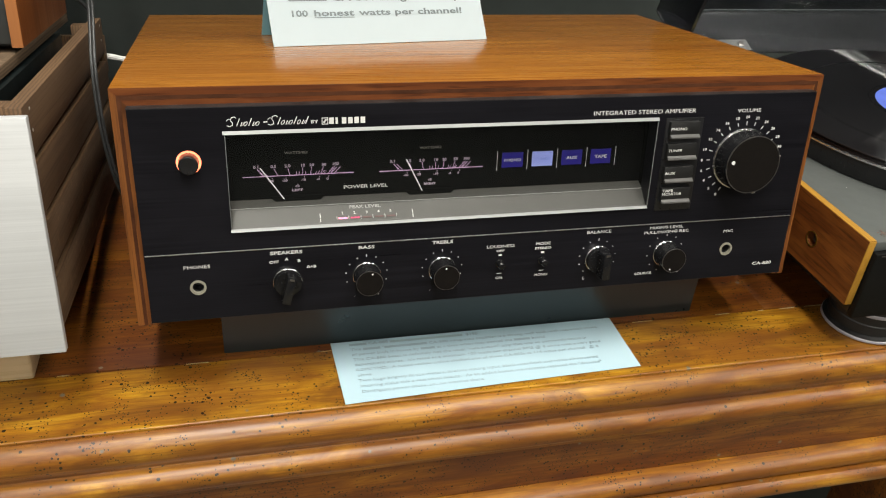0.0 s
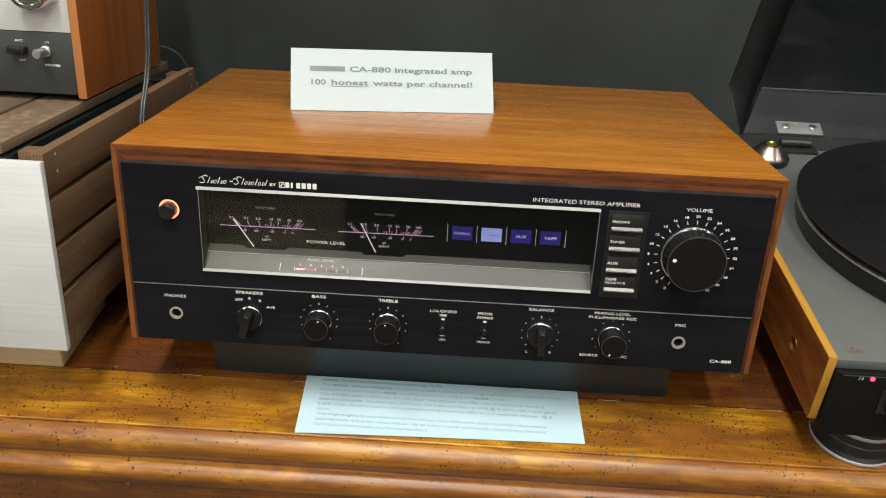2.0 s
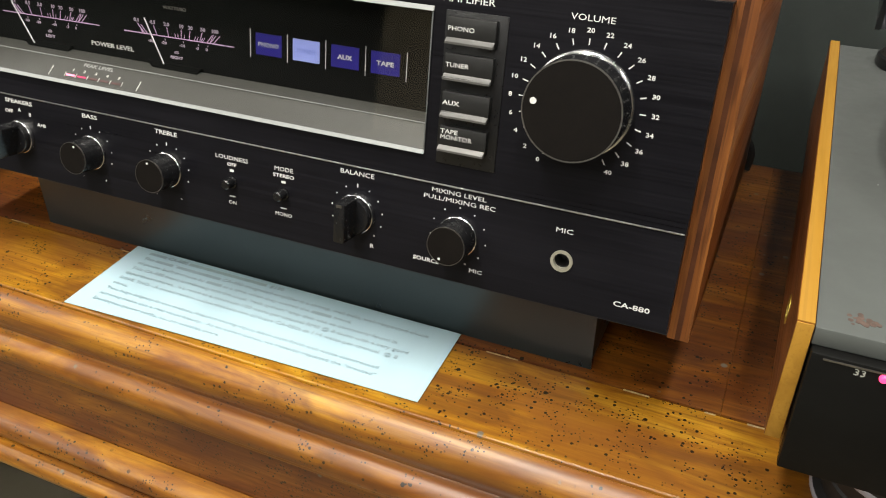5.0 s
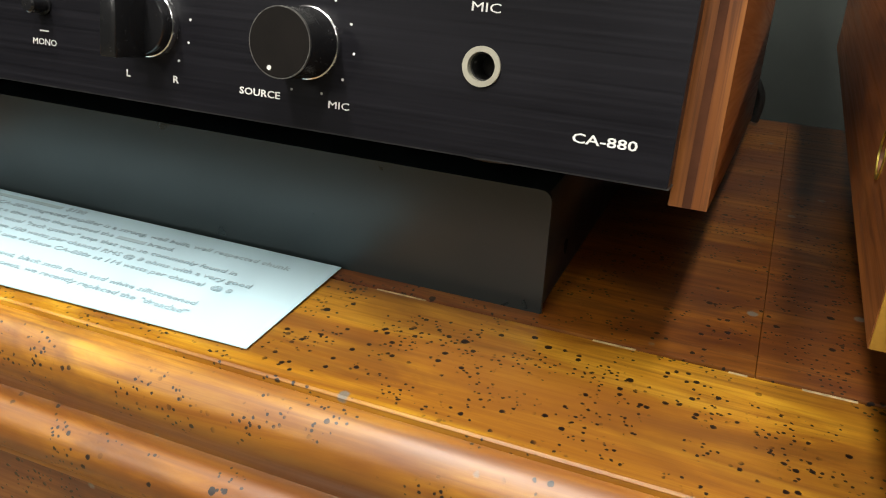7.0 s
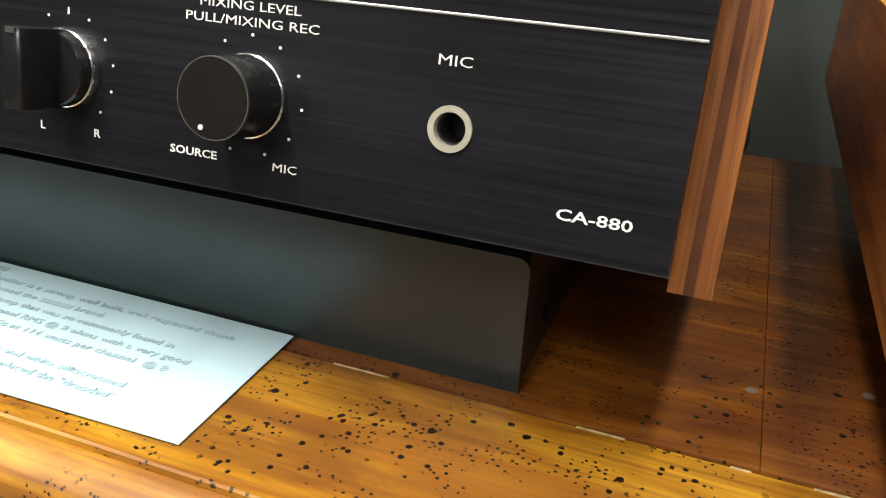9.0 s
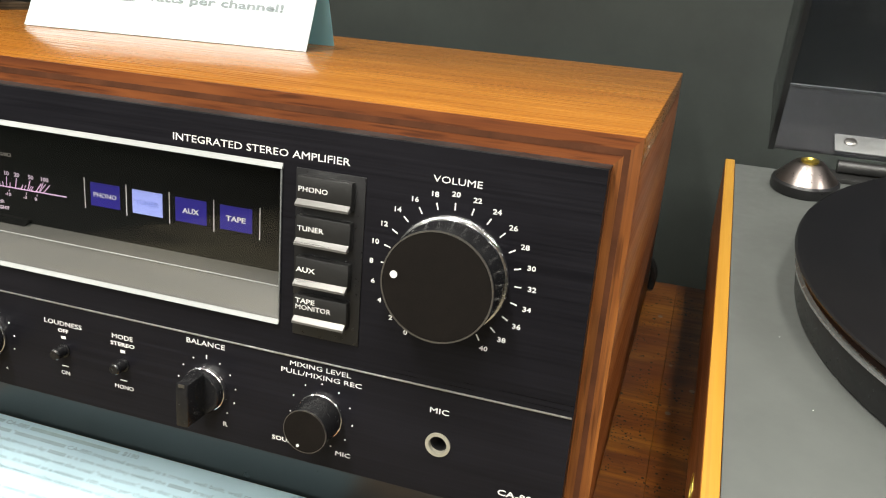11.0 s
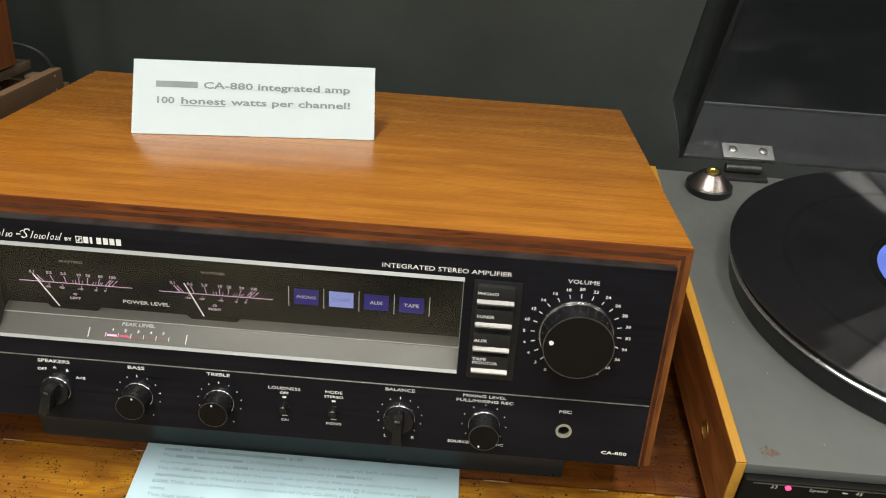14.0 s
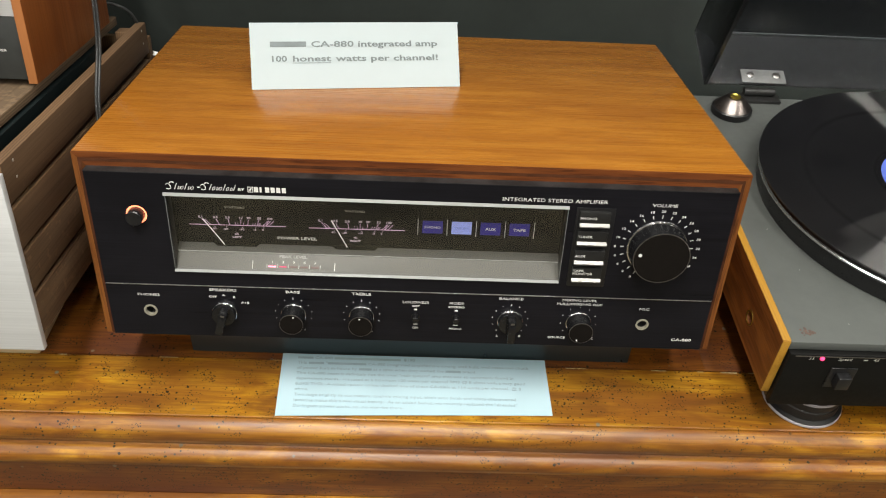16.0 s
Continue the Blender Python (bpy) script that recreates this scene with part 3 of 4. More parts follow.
for fx in (-0.150, 0.172):
    part("front_foot", lathe(((0.0105, 0.0592), (0.0112, 0.0600), (0.0112, 0.0700)), 24, at=(fx, 0.033, 0)), "rubber", amp, "black rubber front foot")
for fx in (-0.13, 0.15):
    part("rubber_foot", lathe(((0.010, 0.0585), (0.011, 0.068)), 20, at=(fx, 0.09, 0)), "rubber", amp)
    part("rubber_foot", lathe(((0.010, 0.0468), (0.011, 0.068)), 20, at=(fx, 0.26, 0)), "rubber", amp)

holes = [rect(WX0, WX1, WZ0, WZ1), ring(-0.1747, 0.0852, 0.0040), ring(0.1757, 0.0852, 0.0040), ring(-0.1735, 0.1624, 0.0069)]
panel = part("front_panel", plate(rect(PX0, PX1, PZ0, PZ1), holes, 0.0, 0.011), "black_panel", amp, "satin black metal front panel")
part("trim_line", box(PX0 + 0.0005, PX1 - 0.0005, -0.0004, 0.0004, 0.10695, 0.10755, 0.0001), "alu", panel, "thin bright metal line")
for ex0, ex1, ez0, ez1 in ((PX0 - 0.0003, PX1 + 0.0003, PZ1, PZ1 + 0.0004), (PX0 - 0.0003, PX1 + 0.0003, PZ0 - 0.0004, PZ0)):
    part("panel_edge", box(ex0, ex1, 0.0002, 0.011, ez0, ez1), "edge_metal", panel)


def jack(x):
    j = part("jack", plate(ring(x, 0.0852, 0.0047, 36), [ring(x, 0.0852, 0.0034, 36)], -0.0006, 0.0016), "jack_ring", amp, "pale metal headphone socket ring")
    part("socket_wall", plate(ring(x, 0.0852, 0.0038, 24), [ring(x, 0.0852, 0.0031, 24)], 0.0017, 0.0090), "rubber", j)
    part("socket", lathe(((0.0039, -0.012), (0.0039, -0.0092)), 24, "y", (x, 0, 0.0852)), "black_plastic", j)


jack(-0.1747)
jack(0.1757)

# power switch with its glowing collar
power = part("power_switch", lathe(((0.0054, -0.004), (0.0054, 0.0058), (0.0048, 0.0066), (0.0010, 0.0063)), 32, "y", (-0.1735, 0, 0.1624)), "black_plastic", amp)
part("lit_collar", plate(ring(-0.1735, 0.1624, 0.0068, 40), [ring(-0.1735, 0.1624, 0.0056, 40)], 0.0004, 0.003), "orange_glow", power, "glowing orange collar")

# ---- display ----
display = part("display_back", box(WX0 - 0.006, WX1 + 0.004, 0.0172, 0.0190, WZ0 + 0.005, WZ1 + 0.004), "display_black", amp, "black meter scale plate")
ledge_line = [(0.0004, 0.1194), (0.0105, 0.1292), (0.0168, 0.1324), (0.0168, 0.1308), (0.0110, 0.1280), (0.0012, 0.1186)]
ledge = part("display_ledge", prism_x(ledge_line, WX0 - 0.002, WX1 + 0.002), "ledge_grey", amp, "satin grey folded ledge", smooth=False)
part("fold_line", box(WX0, WX1, 0.0099, 0.0106, 0.1292, 0.1295), "grey_ink", ledge)
for sx0, sx1 in ((WX0 - 0.006, WX0 - 0.0005), (WX1 + 0.0005, WX1 + 0.004)):
    part("display_cheek", box(sx0, sx1, 0.0112, 0.0171, WZ0 - 0.002, WZ1 + 0.004), "display_black", amp)
part("display_roof", box(WX0 - 0.006, WX1 + 0.004, 0.0112, 0.0171, WZ1 + 0.0002, WZ1 + 0.004), "display_black", amp)
YB = 0.0171


def meter(dx, name, needle):
    g = part("meter_scale", strip(-0.1450 + dx, 0.1466, -0.0790 + dx, 0.1469, 0.00045, YB), "violet_ink", amp, "violet-lit power meter scale")
    marks = ((-0.1368, "0.1"), (-0.1268, "0.5"), (-0.1185, "2.0"), (-0.1096, "10"), (-0.1042, "20"), (-0.0969, "50"), (-0.0900, "100"))
    for i, (mx, word) in enumerate(marks):
        lettering(word, mx + dx, 0.1527, 0.0017, g, "pink_ink", YB, wide=1.15, bold=0.00006)
        foot = -0.1110 + (mx + 0.1110) * 0.86
        b = strip(foot + dx, 0.1469, foot + (mx - foot) * 0.8 + dx, 0.1512, 0.00032, YB)
        part("tick", b, "violet_ink", g)
    for mx in (-0.1135, -0.1118, -0.1078, -0.1012, -0.0996, -0.0968, -0.0958, -0.0930):
        foot = -0.1110 + (mx + 0.1110) * 0.9
        part("tick", strip(foot + dx, 0.1469, mx + dx, 0.1489, 0.00026, YB), "violet_ink", g)
    for mx in (-0.0915, -0.0893, -0.0871, -0.1342, -0.1362):
        foot = -0.1110 + (mx + 0.1110) * 0.84
        part("tick", strip(foot + dx, 0.1469, mx + dx, 0.1508, 0.00034, YB), "violet_ink", g)
    for mx, word in ((-0.1285, "-30"), (-0.1205, "-20"), (-0.1095, "-10"), (-0.1005, "-3"), (-0.0950, "0")):
        part("tick", strip(mx + dx + 0.0008, 0.1448, mx + dx + 0.0008, 0.1456, 0.0004, YB), "pink_ink", g)
        lettering(word, mx + dx, 0.1436, 0.0013, g, "pink_ink", YB, wide=1.3, bold=0.00006)
    lettering("dB", -0.1132 + dx, 0.1399, 0.0015, g, "pink_ink", YB, wide=1.2)
    legend(name, -0.1132 + dx, 0.1373, 0.0065 if name == "LEFT" else 0.0075, g, 0.0014, YB, "pink_ink", 0.00007)
    legend("WATTS/8\u03a9", -0.1132 + dx, 0.1607, 0.0135, g, 0.0014, YB, "dim_ink", 0.00005)
    hub = [(-0.1290, 0.1337), (-0.1262, 0.1310), (-0.1000, 0.1310), (-0.0976, 0.1337), (-0.0976, 0.1344), (-0.1290, 0.1344)]
    part("meter_hub", plate([(x + dx, z) for x, z in hub], [], 0.0146, 0.0167), "display_black", amp, "black meter pivot cover")
    (ax, az), (bx, bz) = needle
    part("needle", strip(ax, az, bx, bz, 0.00062, 0.0140, 0.0002), "needle_glow", amp, "thin white meter needle")


meter(0.0, "LEFT", ((-0.1346, 0.1530), (-0.1215, 0.1330)))
meter(0.0818, "RIGHT", ((-0.0472, 0.1548), (-0.0368, 0.1340)))
legend("POWER LEVEL", -0.0717, 0.1377, 0.0275, amp, 0.0021, YB)

# peak level lamps on the sloping part of the ledge
SLOPE = radians(44.1)


def on_slope(x, s, lift=0.0):
    """A point s metres up the sloping front of the ledge."""
    return Vector((x, 0.0004 + s * math.cos(SLOPE) - lift * math.sin(SLOPE), 0.1194 + s * math.sin(SLOPE) + lift * math.cos(SLOPE)))


def slope_pose(x, s):
    p = on_slope(x, s, 0.0001)
    return pose(p.x, p.y, p.z, math.degrees(SLOPE), 0, 0)


def slope_bar(name, x, s0, s1, width, material, parent):
    o = part(name, box(-width / 2, width / 2, 0, s1 - s0, 0, 0.00025), material, parent)
    o.data.transform(slope_pose(x, s0))
    return o


word = "PEAK LEVEL"
lettering(word, 0, 0, 0.0019, ledge, "grey_ink", m=slope_pose(-0.0737, 0.0108), wide=0.0192 / text_width(word, 0.0019), bold=0.00007)
for i in range(5):
    x = -0.0877 + i * 0.00735
    slope_bar("peak_lamp", x, 0.0040, 0.0050, 0.0054, "lamp_red" if i == 0 else "lamp_red_dim" if i == 1 else "lamp_off", ledge)
    slope_bar("peak_tick", x + 0.0036, 0.0035, 0.0060, 0.0003, "white_ink", ledge)
    lettering(str(i + 1), 0, 0, 0.0015, ledge, "white_ink", m=slope_pose(x, 0.0071), wide=1.3, bold=0.00006)
slope_bar("peak_tick", -0.0913, 0.0035, 0.0060, 0.0003, "white_ink", ledge)
for x in (-0.1012, -0.0447):
    slope_bar("peak_tick", x, 0.0026, 0.0082, 0.00045, "white_ink", ledge)

# input indicators
for i, word in enumerate(("PHONO", "TUNER", "AUX", "TAPE")):
    cx = 0.0221 + i * 0.0201
    lit = word == "TUNER"
    lamp = part("input_lamp", box(cx - 0.0070, cx + 0.0070, YB - 0.0003, YB, 0.1456, 0.1553), "blue_lit" if lit else "blue_dim", amp, "lit pale blue input window" if lit else "dim blue input window")
    legend(word, cx, 0.1504, {"PHONO": 0.0112, "TUNER": 0.0108, "AUX": 0.0072, "TAPE": 0.0085}[word], lamp, 0.0020, YB - 0.0004, "blue_ink" if lit else "white_ink", 0.00007)
for i in range(5):
    x = 0.0120 + i * 0.02018
    part("divider", strip(x, 0.1438, x, 0.1566, 0.00035, YB), "white_ink", amp)

# clear cover with bright bevelled edges
pane = part("clear_cover", box(WX0 + 0.0002, WX1 - 0.0002, -0.0002, 0.0012, WZ0 + 0.0002, WZ1 - 0.0002), "clear_plastic", amp, "clear plastic display cover")
pane.visible_shadow = False
part("cover_edge", prism_x(((-0.0014, WZ1 - 0.0002), (-0.0002, WZ1 + 0.0016), (0.0, WZ1 + 0.0016), (0.0, WZ1 - 0.0002)), WX0 - 0.0012, WX1 + 0.0004), "acrylic_edge", amp, "bright top bevel of the display cover", smooth=False)
part("cover_edge", prism_x(((-0.0014, WZ0 - 0.0002), (-0.0003, WZ0 + 0.0013), (0.0, WZ0 + 0.0013), (0.0, WZ0 - 0.0002)), WX0 - 0.0004, WX1), "acrylic_edge", amp, "bright bottom bevel of the display cover", smooth=False)
for x in (WX0, WX1):
    part("cover_edge", box(x - 0.00025, x + 0.00025, -0.0009, -0.0001, WZ0 + 0.0014, WZ1 - 0.0003, 0.0002), "acrylic_side", amp)


# ---- controls ----
def round_knob(x, z, r, length, angle, name="control_knob"):
    """A turned black knob with a bright base ring, smooth skirt and a white dot on its face."""
    k = part(name, lathe(((r, 0.0), (r, 0.0012), (r * 0.985, 0.0015), (r * 0.96, length - 0.0012), (r * 0.945, length - 0.0004), (r * 0.90, length)), 56, "y", (x, 0, z)), "knob_black", amp)
    part("base_ring", lathe(((r * 1.02, 0.0001), (r * 1.035, 0.0006), (r * 1.02, 0.0013), (r * 0.98, 0.0016)), 56, "y", (x, 0, z)), "chrome", k, "thin chrome ring")
    part("face", lathe(((r * 0.925, length - 0.0004), (r * 0.92, length + 0.0001)), 48, "y", (x, 0, z)), "knob_face", k)
    part("face_ring", plate(ring(x, z, r * 0.955, 48), [ring(x, z, r * 0.93, 48)], -length - 0.0001, -length + 0.0006), "dull_metal", k)
    a = radians(angle)
    part("pointer_dot", dot(x + r * 0.74 * math.cos(a), z + r * 0.74 * math.sin(a), max(0.00048, r * 0.065), -length - 0.0001, 0.0002), "white_ink", k)
    return k


def lever_knob(x, z, r, angle):
    """A black selector knob: a round base with a broad flat grip across it."""
    k = part("selector_knob", lathe(((r, 0.0), (r, 0.0050), (r * 0.95, 0.0058), (r * 0.5, 0.0060)), 48, "y", (x, 0, z)), "knob_black", amp)
    part("base_ring", lathe(((r * 1.05, 0.0001), (r * 1.06, 0.0010), (r * 1.03, 0.0022), (r * 0.98, 0.0026)), 56, "y", (x, 0, z)), "chrome", k, "thin chrome ring")
    g = part("grip", box(-0.0026, 0.0026, -0.0165, -0.0050, -r * 1.02, r * 1.02, 0.0005), "knob_black", k)
    g.data.transform(pose(x, 0, z, 0, -(angle - 90), 0))
    w = part("pointer_line", box(-0.0013, 0.0013, -0.0168, -0.0160, r * 0.86, r * 1.00), "dull_metal", k)
    w.data.transform(pose(x, 0, z, 0, -(angle - 90), 0))
    return k


def tick_dots(x, z, r, angles, parent, long_top=True):
    for a in angles:
        t = radians(a)
        if abs(a - 90) < 1 and long_top:
            part("scale_mark", strip(x, z + r - 0.0007, x, z + r + 0.0009, 0.0005, 0.0), "white_ink", parent)
        else:
            part("scale_mark", dot(x + r * math.cos(t), z + r * math.sin(t), 0.00034, 0.0), "white_ink", parent)


round_knob(0.1745, 0.1502, 0.0200, 0.0146, 172, "volume_knob")
VR, VL = 0.0235, 0.0279
for i in range(21):
    a = radians(240 - 15 * i)
    ca, sa = math.cos(a), math.sin(a)
    part("scale_mark", strip(0.1745 + (VR - 0.0010) * ca, 0.1502 + (VR - 0.0010) * sa, 0.1745 + (VR + 0.0014) * ca, 0.1502 + (VR + 0.0014) * sa, 0.00045, 0.0), "white_ink", panel)
    lettering(str(2 * i), 0.1745 + VL * ca * 1.02, 0.1502 + VL * sa, 0.0017, panel, wide=1.25, bold=0.00004)
legend("VOLUME", 0.1747, 0.1824, 0.0168, panel)

KZ, TR = 0.0856, 0.0129
lever_knob(-0.1225, KZ, 0.0084, 75)
legend("SPEAKERS", -0.1225, 0.1041, 0.0190, panel, 0.0021)
lettering("A", -0.1225, 0.0998, 0.0018, panel, bold=0.00004, wide=1.2)
lettering("OFF", -0.1300, 0.0983, 0.0018, panel, bold=0.00004, wide=1.25)
lettering("B", -0.1152, 0.0983, 0.0018, panel, bold=0.00004, wide=1.2)
lettering("A+B", -0.1078, 0.0938, 0.0018, panel, bold=0.00004, wide=1.25)
for name, x, w, ang in (("BASS", -0.0741, 0.0100, 75), ("TREBLE", -0.0260, 0.0135, 95)):
    round_knob(x, KZ, 0.0086, 0.0134, ang)
    legend(name, x, 0.1042, w, panel, 0.0021)
    tick_dots(x, KZ, TR, [90 + k * 27 for k in range(-4, 5)], panel)
    lettering("+", x + 0.0075, 0.0716, 0.0017, panel)
    lettering("-", x - 0.0075, 0.0716, 0.0017, panel)
lever_knob(0.0800, KZ, 0.0088, 90)
legend("BALANCE", 0.0795, 0.1042, 0.0172, panel, 0.0021)
tick_dots(0.0800, KZ, TR, [90 + k * 27 for k in range(-5, 6)], panel)
lettering("L", 0.0718, 0.0712, 0.0019, panel, bold=0.00004, wide=1.2)
lettering("R", 0.0881, 0.0714, 0.0019, panel, bold=0.00004, wide=1.2)
round_knob(0.1293, KZ, 0.0089, 0.0136, 248)
legend("MIXING LEVEL", 0.1281, 0.1044, 0.0250, panel, 0.0019)
legend("PULL/MIXING REC", 0.1286, 0.1011, 0.0330, panel, 0.0019)
tick_dots(0.1293, KZ, TR, [90 + k * 32 for k in range(-5, 6)], panel, False)
legend("SOURCE", 0.1152, 0.0713, 0.0125, panel, 0.0018)
legend("MIC", 0.1388, 0.0711, 0.0062, panel, 0.0018)
legend("PHONES", -0.1745, 0.0985, 0.0153, panel, 0.0021)
legend("MIC", 0.1752, 0.0985, 0.0074, panel, 0.0021)
legend("CA-880", 0.2067, 0.0722, 0.0150, panel, 0.0022)
legend("INTEGRATED STEREO AMPLIFIER", 0.1015, 0.1834, 0.0700, panel, 0.0026, bold=0.00006)

# small push switches
for x, title, w, up_word, uw, down_word, dw in ((0.0123, "LOUDNESS", 0.0188, "OFF", 0.0052, "ON", 0.0045), (0.0412, "MODE", 0.0102, "STEREO", 0.0114, "MONO", 0.0092)):
    legend(title, x, 0.0986, w, panel, 0.0020)
    legend(up_word, x, 0.0954, uw, panel, 0.0016)
    part("switch_icon", box(x - 0.0011, x + 0.0011, -0.00012, 0, 0.0918, 0.0930), "white_ink", panel)
    sw = part("push_switch", lathe(((0.0030, 0.0), (0.0030, 0.0006), (0.0024, 0.0007), (0.0024, 0.0055), (0.0019, 0.0061), (0.0006, 0.0061)), 28, "y", (x, 0, 0.0868)), "knob_black", amp)
    part("switch_icon", box(x - 0.0016, x + 0.0016, -0.00012, 0, 0.0793, 0.0797), "white_ink", panel)
    legend(down_word, x, 0.0764, dw, panel, 0.0018)

# input buttons
bezel = part("button_bezel", box(0.1166, 0.1428, -0.0005, 0.0003, 0.1168, 0.1790, 0.0002), "black_plastic", amp, "black surround of the input buttons")
for words, bar in ((("PHONO",), 0.1680), (("TUNER",), 0.1539), (("AUX",), 0.1387), (("TAPE", "MONITOR"), 0.1245)):
    key = part("input_button", box(0.1186, 0.1390, -0.0034, -0.0004, bar - 0.0012, bar + 0.0090, 0.0003), "button_black", amp)
    part("button_lip", prism_x(((-0.0036, bar + 0.0011), (-0.0056, bar - 0.0004), (-0.0056, bar - 0.0012), (-0.0034, bar - 0.0012)), 0.1188, 0.1388), "lip_metal", key, "bright metal button lip", smooth=False)
    for n, w in enumerate(reversed(words)):
        z = bar + 0.0046 + n * 0.0024
        legend(w, 0.1190 + {"PHONO": 0.0056, "TUNER": 0.0050, "AUX": 0.0036, "TAPE": 0.0038, "MONITOR": 0.0070}[w], z,
               {"PHONO": 0.0112, "TUNER": 0.0100, "AUX": 0.0072, "TAPE": 0.0076, "MONITOR": 0.0140}[w], key, 0.0018, -0.0034)

# maker's mark: a row of slanted pen strokes, then block shapes
def pen(points, parent, r=0.00021):
    part("script_stroke", tube([(x, -0.0002, z) for x, z in points], r, 6), "white_ink", parent)


def bowl(x, z, w, h, parent):
    """A slanted oval pen loop."""
    pts = []
    for i in range(15):
        a = 2 * math.pi * i / 14
        dz = h / 2 * math.sin(a)
        pts.append((x + w / 2 * math.cos(a) + 0.45 * dz, z + h / 2 + dz))
    pen(pts, parent, 0.00019)


def script(x0, strokes, z, parent):
    """Slanted strokes of low, tall and swash kinds, joined along the base line."""
    x = x0
    for kind in strokes:
        if kind == "swash":
            pen([(x - 0.0012, z + 0.0004), (x + 0.0002, z - 0.0002), (x + 0.0018, z + 0.0006), (x + 0.0018, z + 0.0020), (x + 0.0008, z + 0.0032), (x + 0.0014, z + 0.0048), (x + 0.0032, z + 0.0052), (x + 0.0040, z + 0.0044)], parent, 0.00027)
            pen([(x - 0.0014, z + 0.0030), (x - 0.0004, z + 0.0040), (x + 0.0006, z + 0.0038)], parent)
            x += 0.0040
        elif kind == "tall":
            pen([(x, z), (x + 0.0018, z + 0.0042)], parent, 0.00026)
            x += 0.0021
        elif kind == "bowl":
            bowl(x + 0.0008, z, 0.0016, 0.0023, parent)
            x += 0.0024
        else:
            pen([(x, z), (x + 0.0010, z + 0.0022)], parent, 0.00026)
            pen([(x, z), (x + 0.0012, z + 0.0003), (x + 0.0020, z + 0.0020)], parent, 0.00016)
            x += 0.0020


script(-0.1502, ("swash", "tall", "low", "bowl", "tall", "low", "bowl"), 0.1824, panel)
part("script_dash", strip(-0.1316, 0.1842, -0.1294, 0.1843, 0.0006, 0.0), "white_ink", panel)
script(-0.1278, ("swash", "tall", "bowl", "low", "bowl", "tall", "bowl", "low", "tall"), 0.1826, panel)
legend("BY", -0.1034, 0.1836, 0.0042, panel, 0.0019)
part("emblem", plate(rect(-0.0992, -0.0956, 0.1818, 0.1858), [rect(-0.0988, -0.0960, 0.1822, 0.1854)], -0.00015, 0.0), "white_ink", panel)
part("emblem", strip(-0.0984, 0.1830, -0.0964, 0.1846, 0.0007, 0.0), "white_ink", panel)
part("emblem", strip(-0.0976, 0.1825, -0.0972, 0.1850, 0.0005, 0.0), "white_ink", panel)
for i in range(6):
    x = -0.0950 + i * 0.00358
    w = 0.0013 if i == 1 else 0.0026
    part("mark_block", box(x, x + w, -0.00015, 0.0, 0.1820, 0.1857), "white_ink", panel)

# ---- prop under the front ----
def rounded(x0, x1, z0, z1, r):
    return [(x0, z0), (x1, z0)] + [(x, z) for x, z in arc(x1 - r, z1 - r, r, 0, 90, 5)] + [(x, z) for x, z in arc(x0 + r, z1 - r, r, 90, 180, 5)]


prop = thing("prop_box", pose(0, 0, 0), "dark brown-black painted metal box under the amplifier", "box")
part("front_plate", plate(rounded(-0.165, 0.187, 0.0, 0.0400, 0.0035), [], 0.0490, 0.0505), "prop_black", prop)
part("box_body", box(-0.1640, 0.1860, 0.0506, 0.2000, 0.0, 0.0395, 0.0008), "prop_black", prop)

# ---- tent card ----
sign = thing("tent_card", TILT_BACK @ pose(-0.0392, 0.1390, AZ1 + 0.0003, 0, 0, 8.8), "folded pale blue card sign standing on the amplifier", "sign")
part("front_leaf", prism_x(((0.0, 0.0), (0.0260, 0.0440), (0.0267, 0.0436), (0.0008, 0.0)), -0.080, 0.0822), "card", sign, smooth=False)
part("back_leaf", prism_x(((0.0268, 0.0436), (0.0262, 0.0440), (0.0502, 0.0), (0.0510, 0.0)), -0.0785, 0.0828), "card_back", sign, smooth=False)
FACE = pose(0, 0, 0, math.degrees(math.atan2(0.044, 0.026)), 0, 0)


def sign_text(text, x, v, cap, width=None, parent=sign):
    wide = 1.0 if width is None else width / text_width(text, cap)
    return lettering(text, x, v, cap, parent, "sign_ink", m=FACE @ Matrix.Translation((0, 0, 0.0003)), align="LEFT", wide=wide, bold=0.00013)


def sign_bar(x0, x1, v0, v1):
    o = part("print_bar", box(x0, x1, v0, v1, 0.0002, 0.0004), "sign_ink", sign)
    o.data.transform(FACE)


sign_bar(-0.0650, -0.0375, 0.0325, 0.0365)
sign_text("CA-880 integrated amp", -0.0340, 0.0323, 0.0044, 0.0990)
sign_text("100", -0.0655, 0.0212, 0.0044, 0.0128)
sign_text("honest", -0.0485, 0.0212, 0.0044, 0.0295)
sign_bar(-0.0485, -0.0190, 0.0198, 0.0202)
sign_text("watts per channel!", -0.0150, 0.0212, 0.0044, 0.0800)

# ---- information sheet ----
sheet = thing("info_sheet", pose(0.0, 0.0, 0.0), "pale blue printed information sheet lying on the table", "sheet")
b = bmesh.new()
grid = {}
for i in range(13):
    for j in range(7):
        u, v = i / 12, j / 6
        x = (-0.0905 - 0.0025 * v) + u * (0.2100 + 0.0015 * v)
        y = (-0.0140 + 0.0065 * u) * (1 - v) + 0.0478 * v
        grid[i, j] = b.verts.new((x, y, 0.0005 + 0.0005 * math.sin(u * 3.1) * (1 - v) + 0.0004 * v))
for i in range(12):
    for j in range(6):
        b.faces.new((grid[i, j], grid[i + 1, j], grid[i + 1, j + 1], grid[i, j + 1]))
out = bmesh.ops.extrude_face_region(b, geom=b.faces[:])
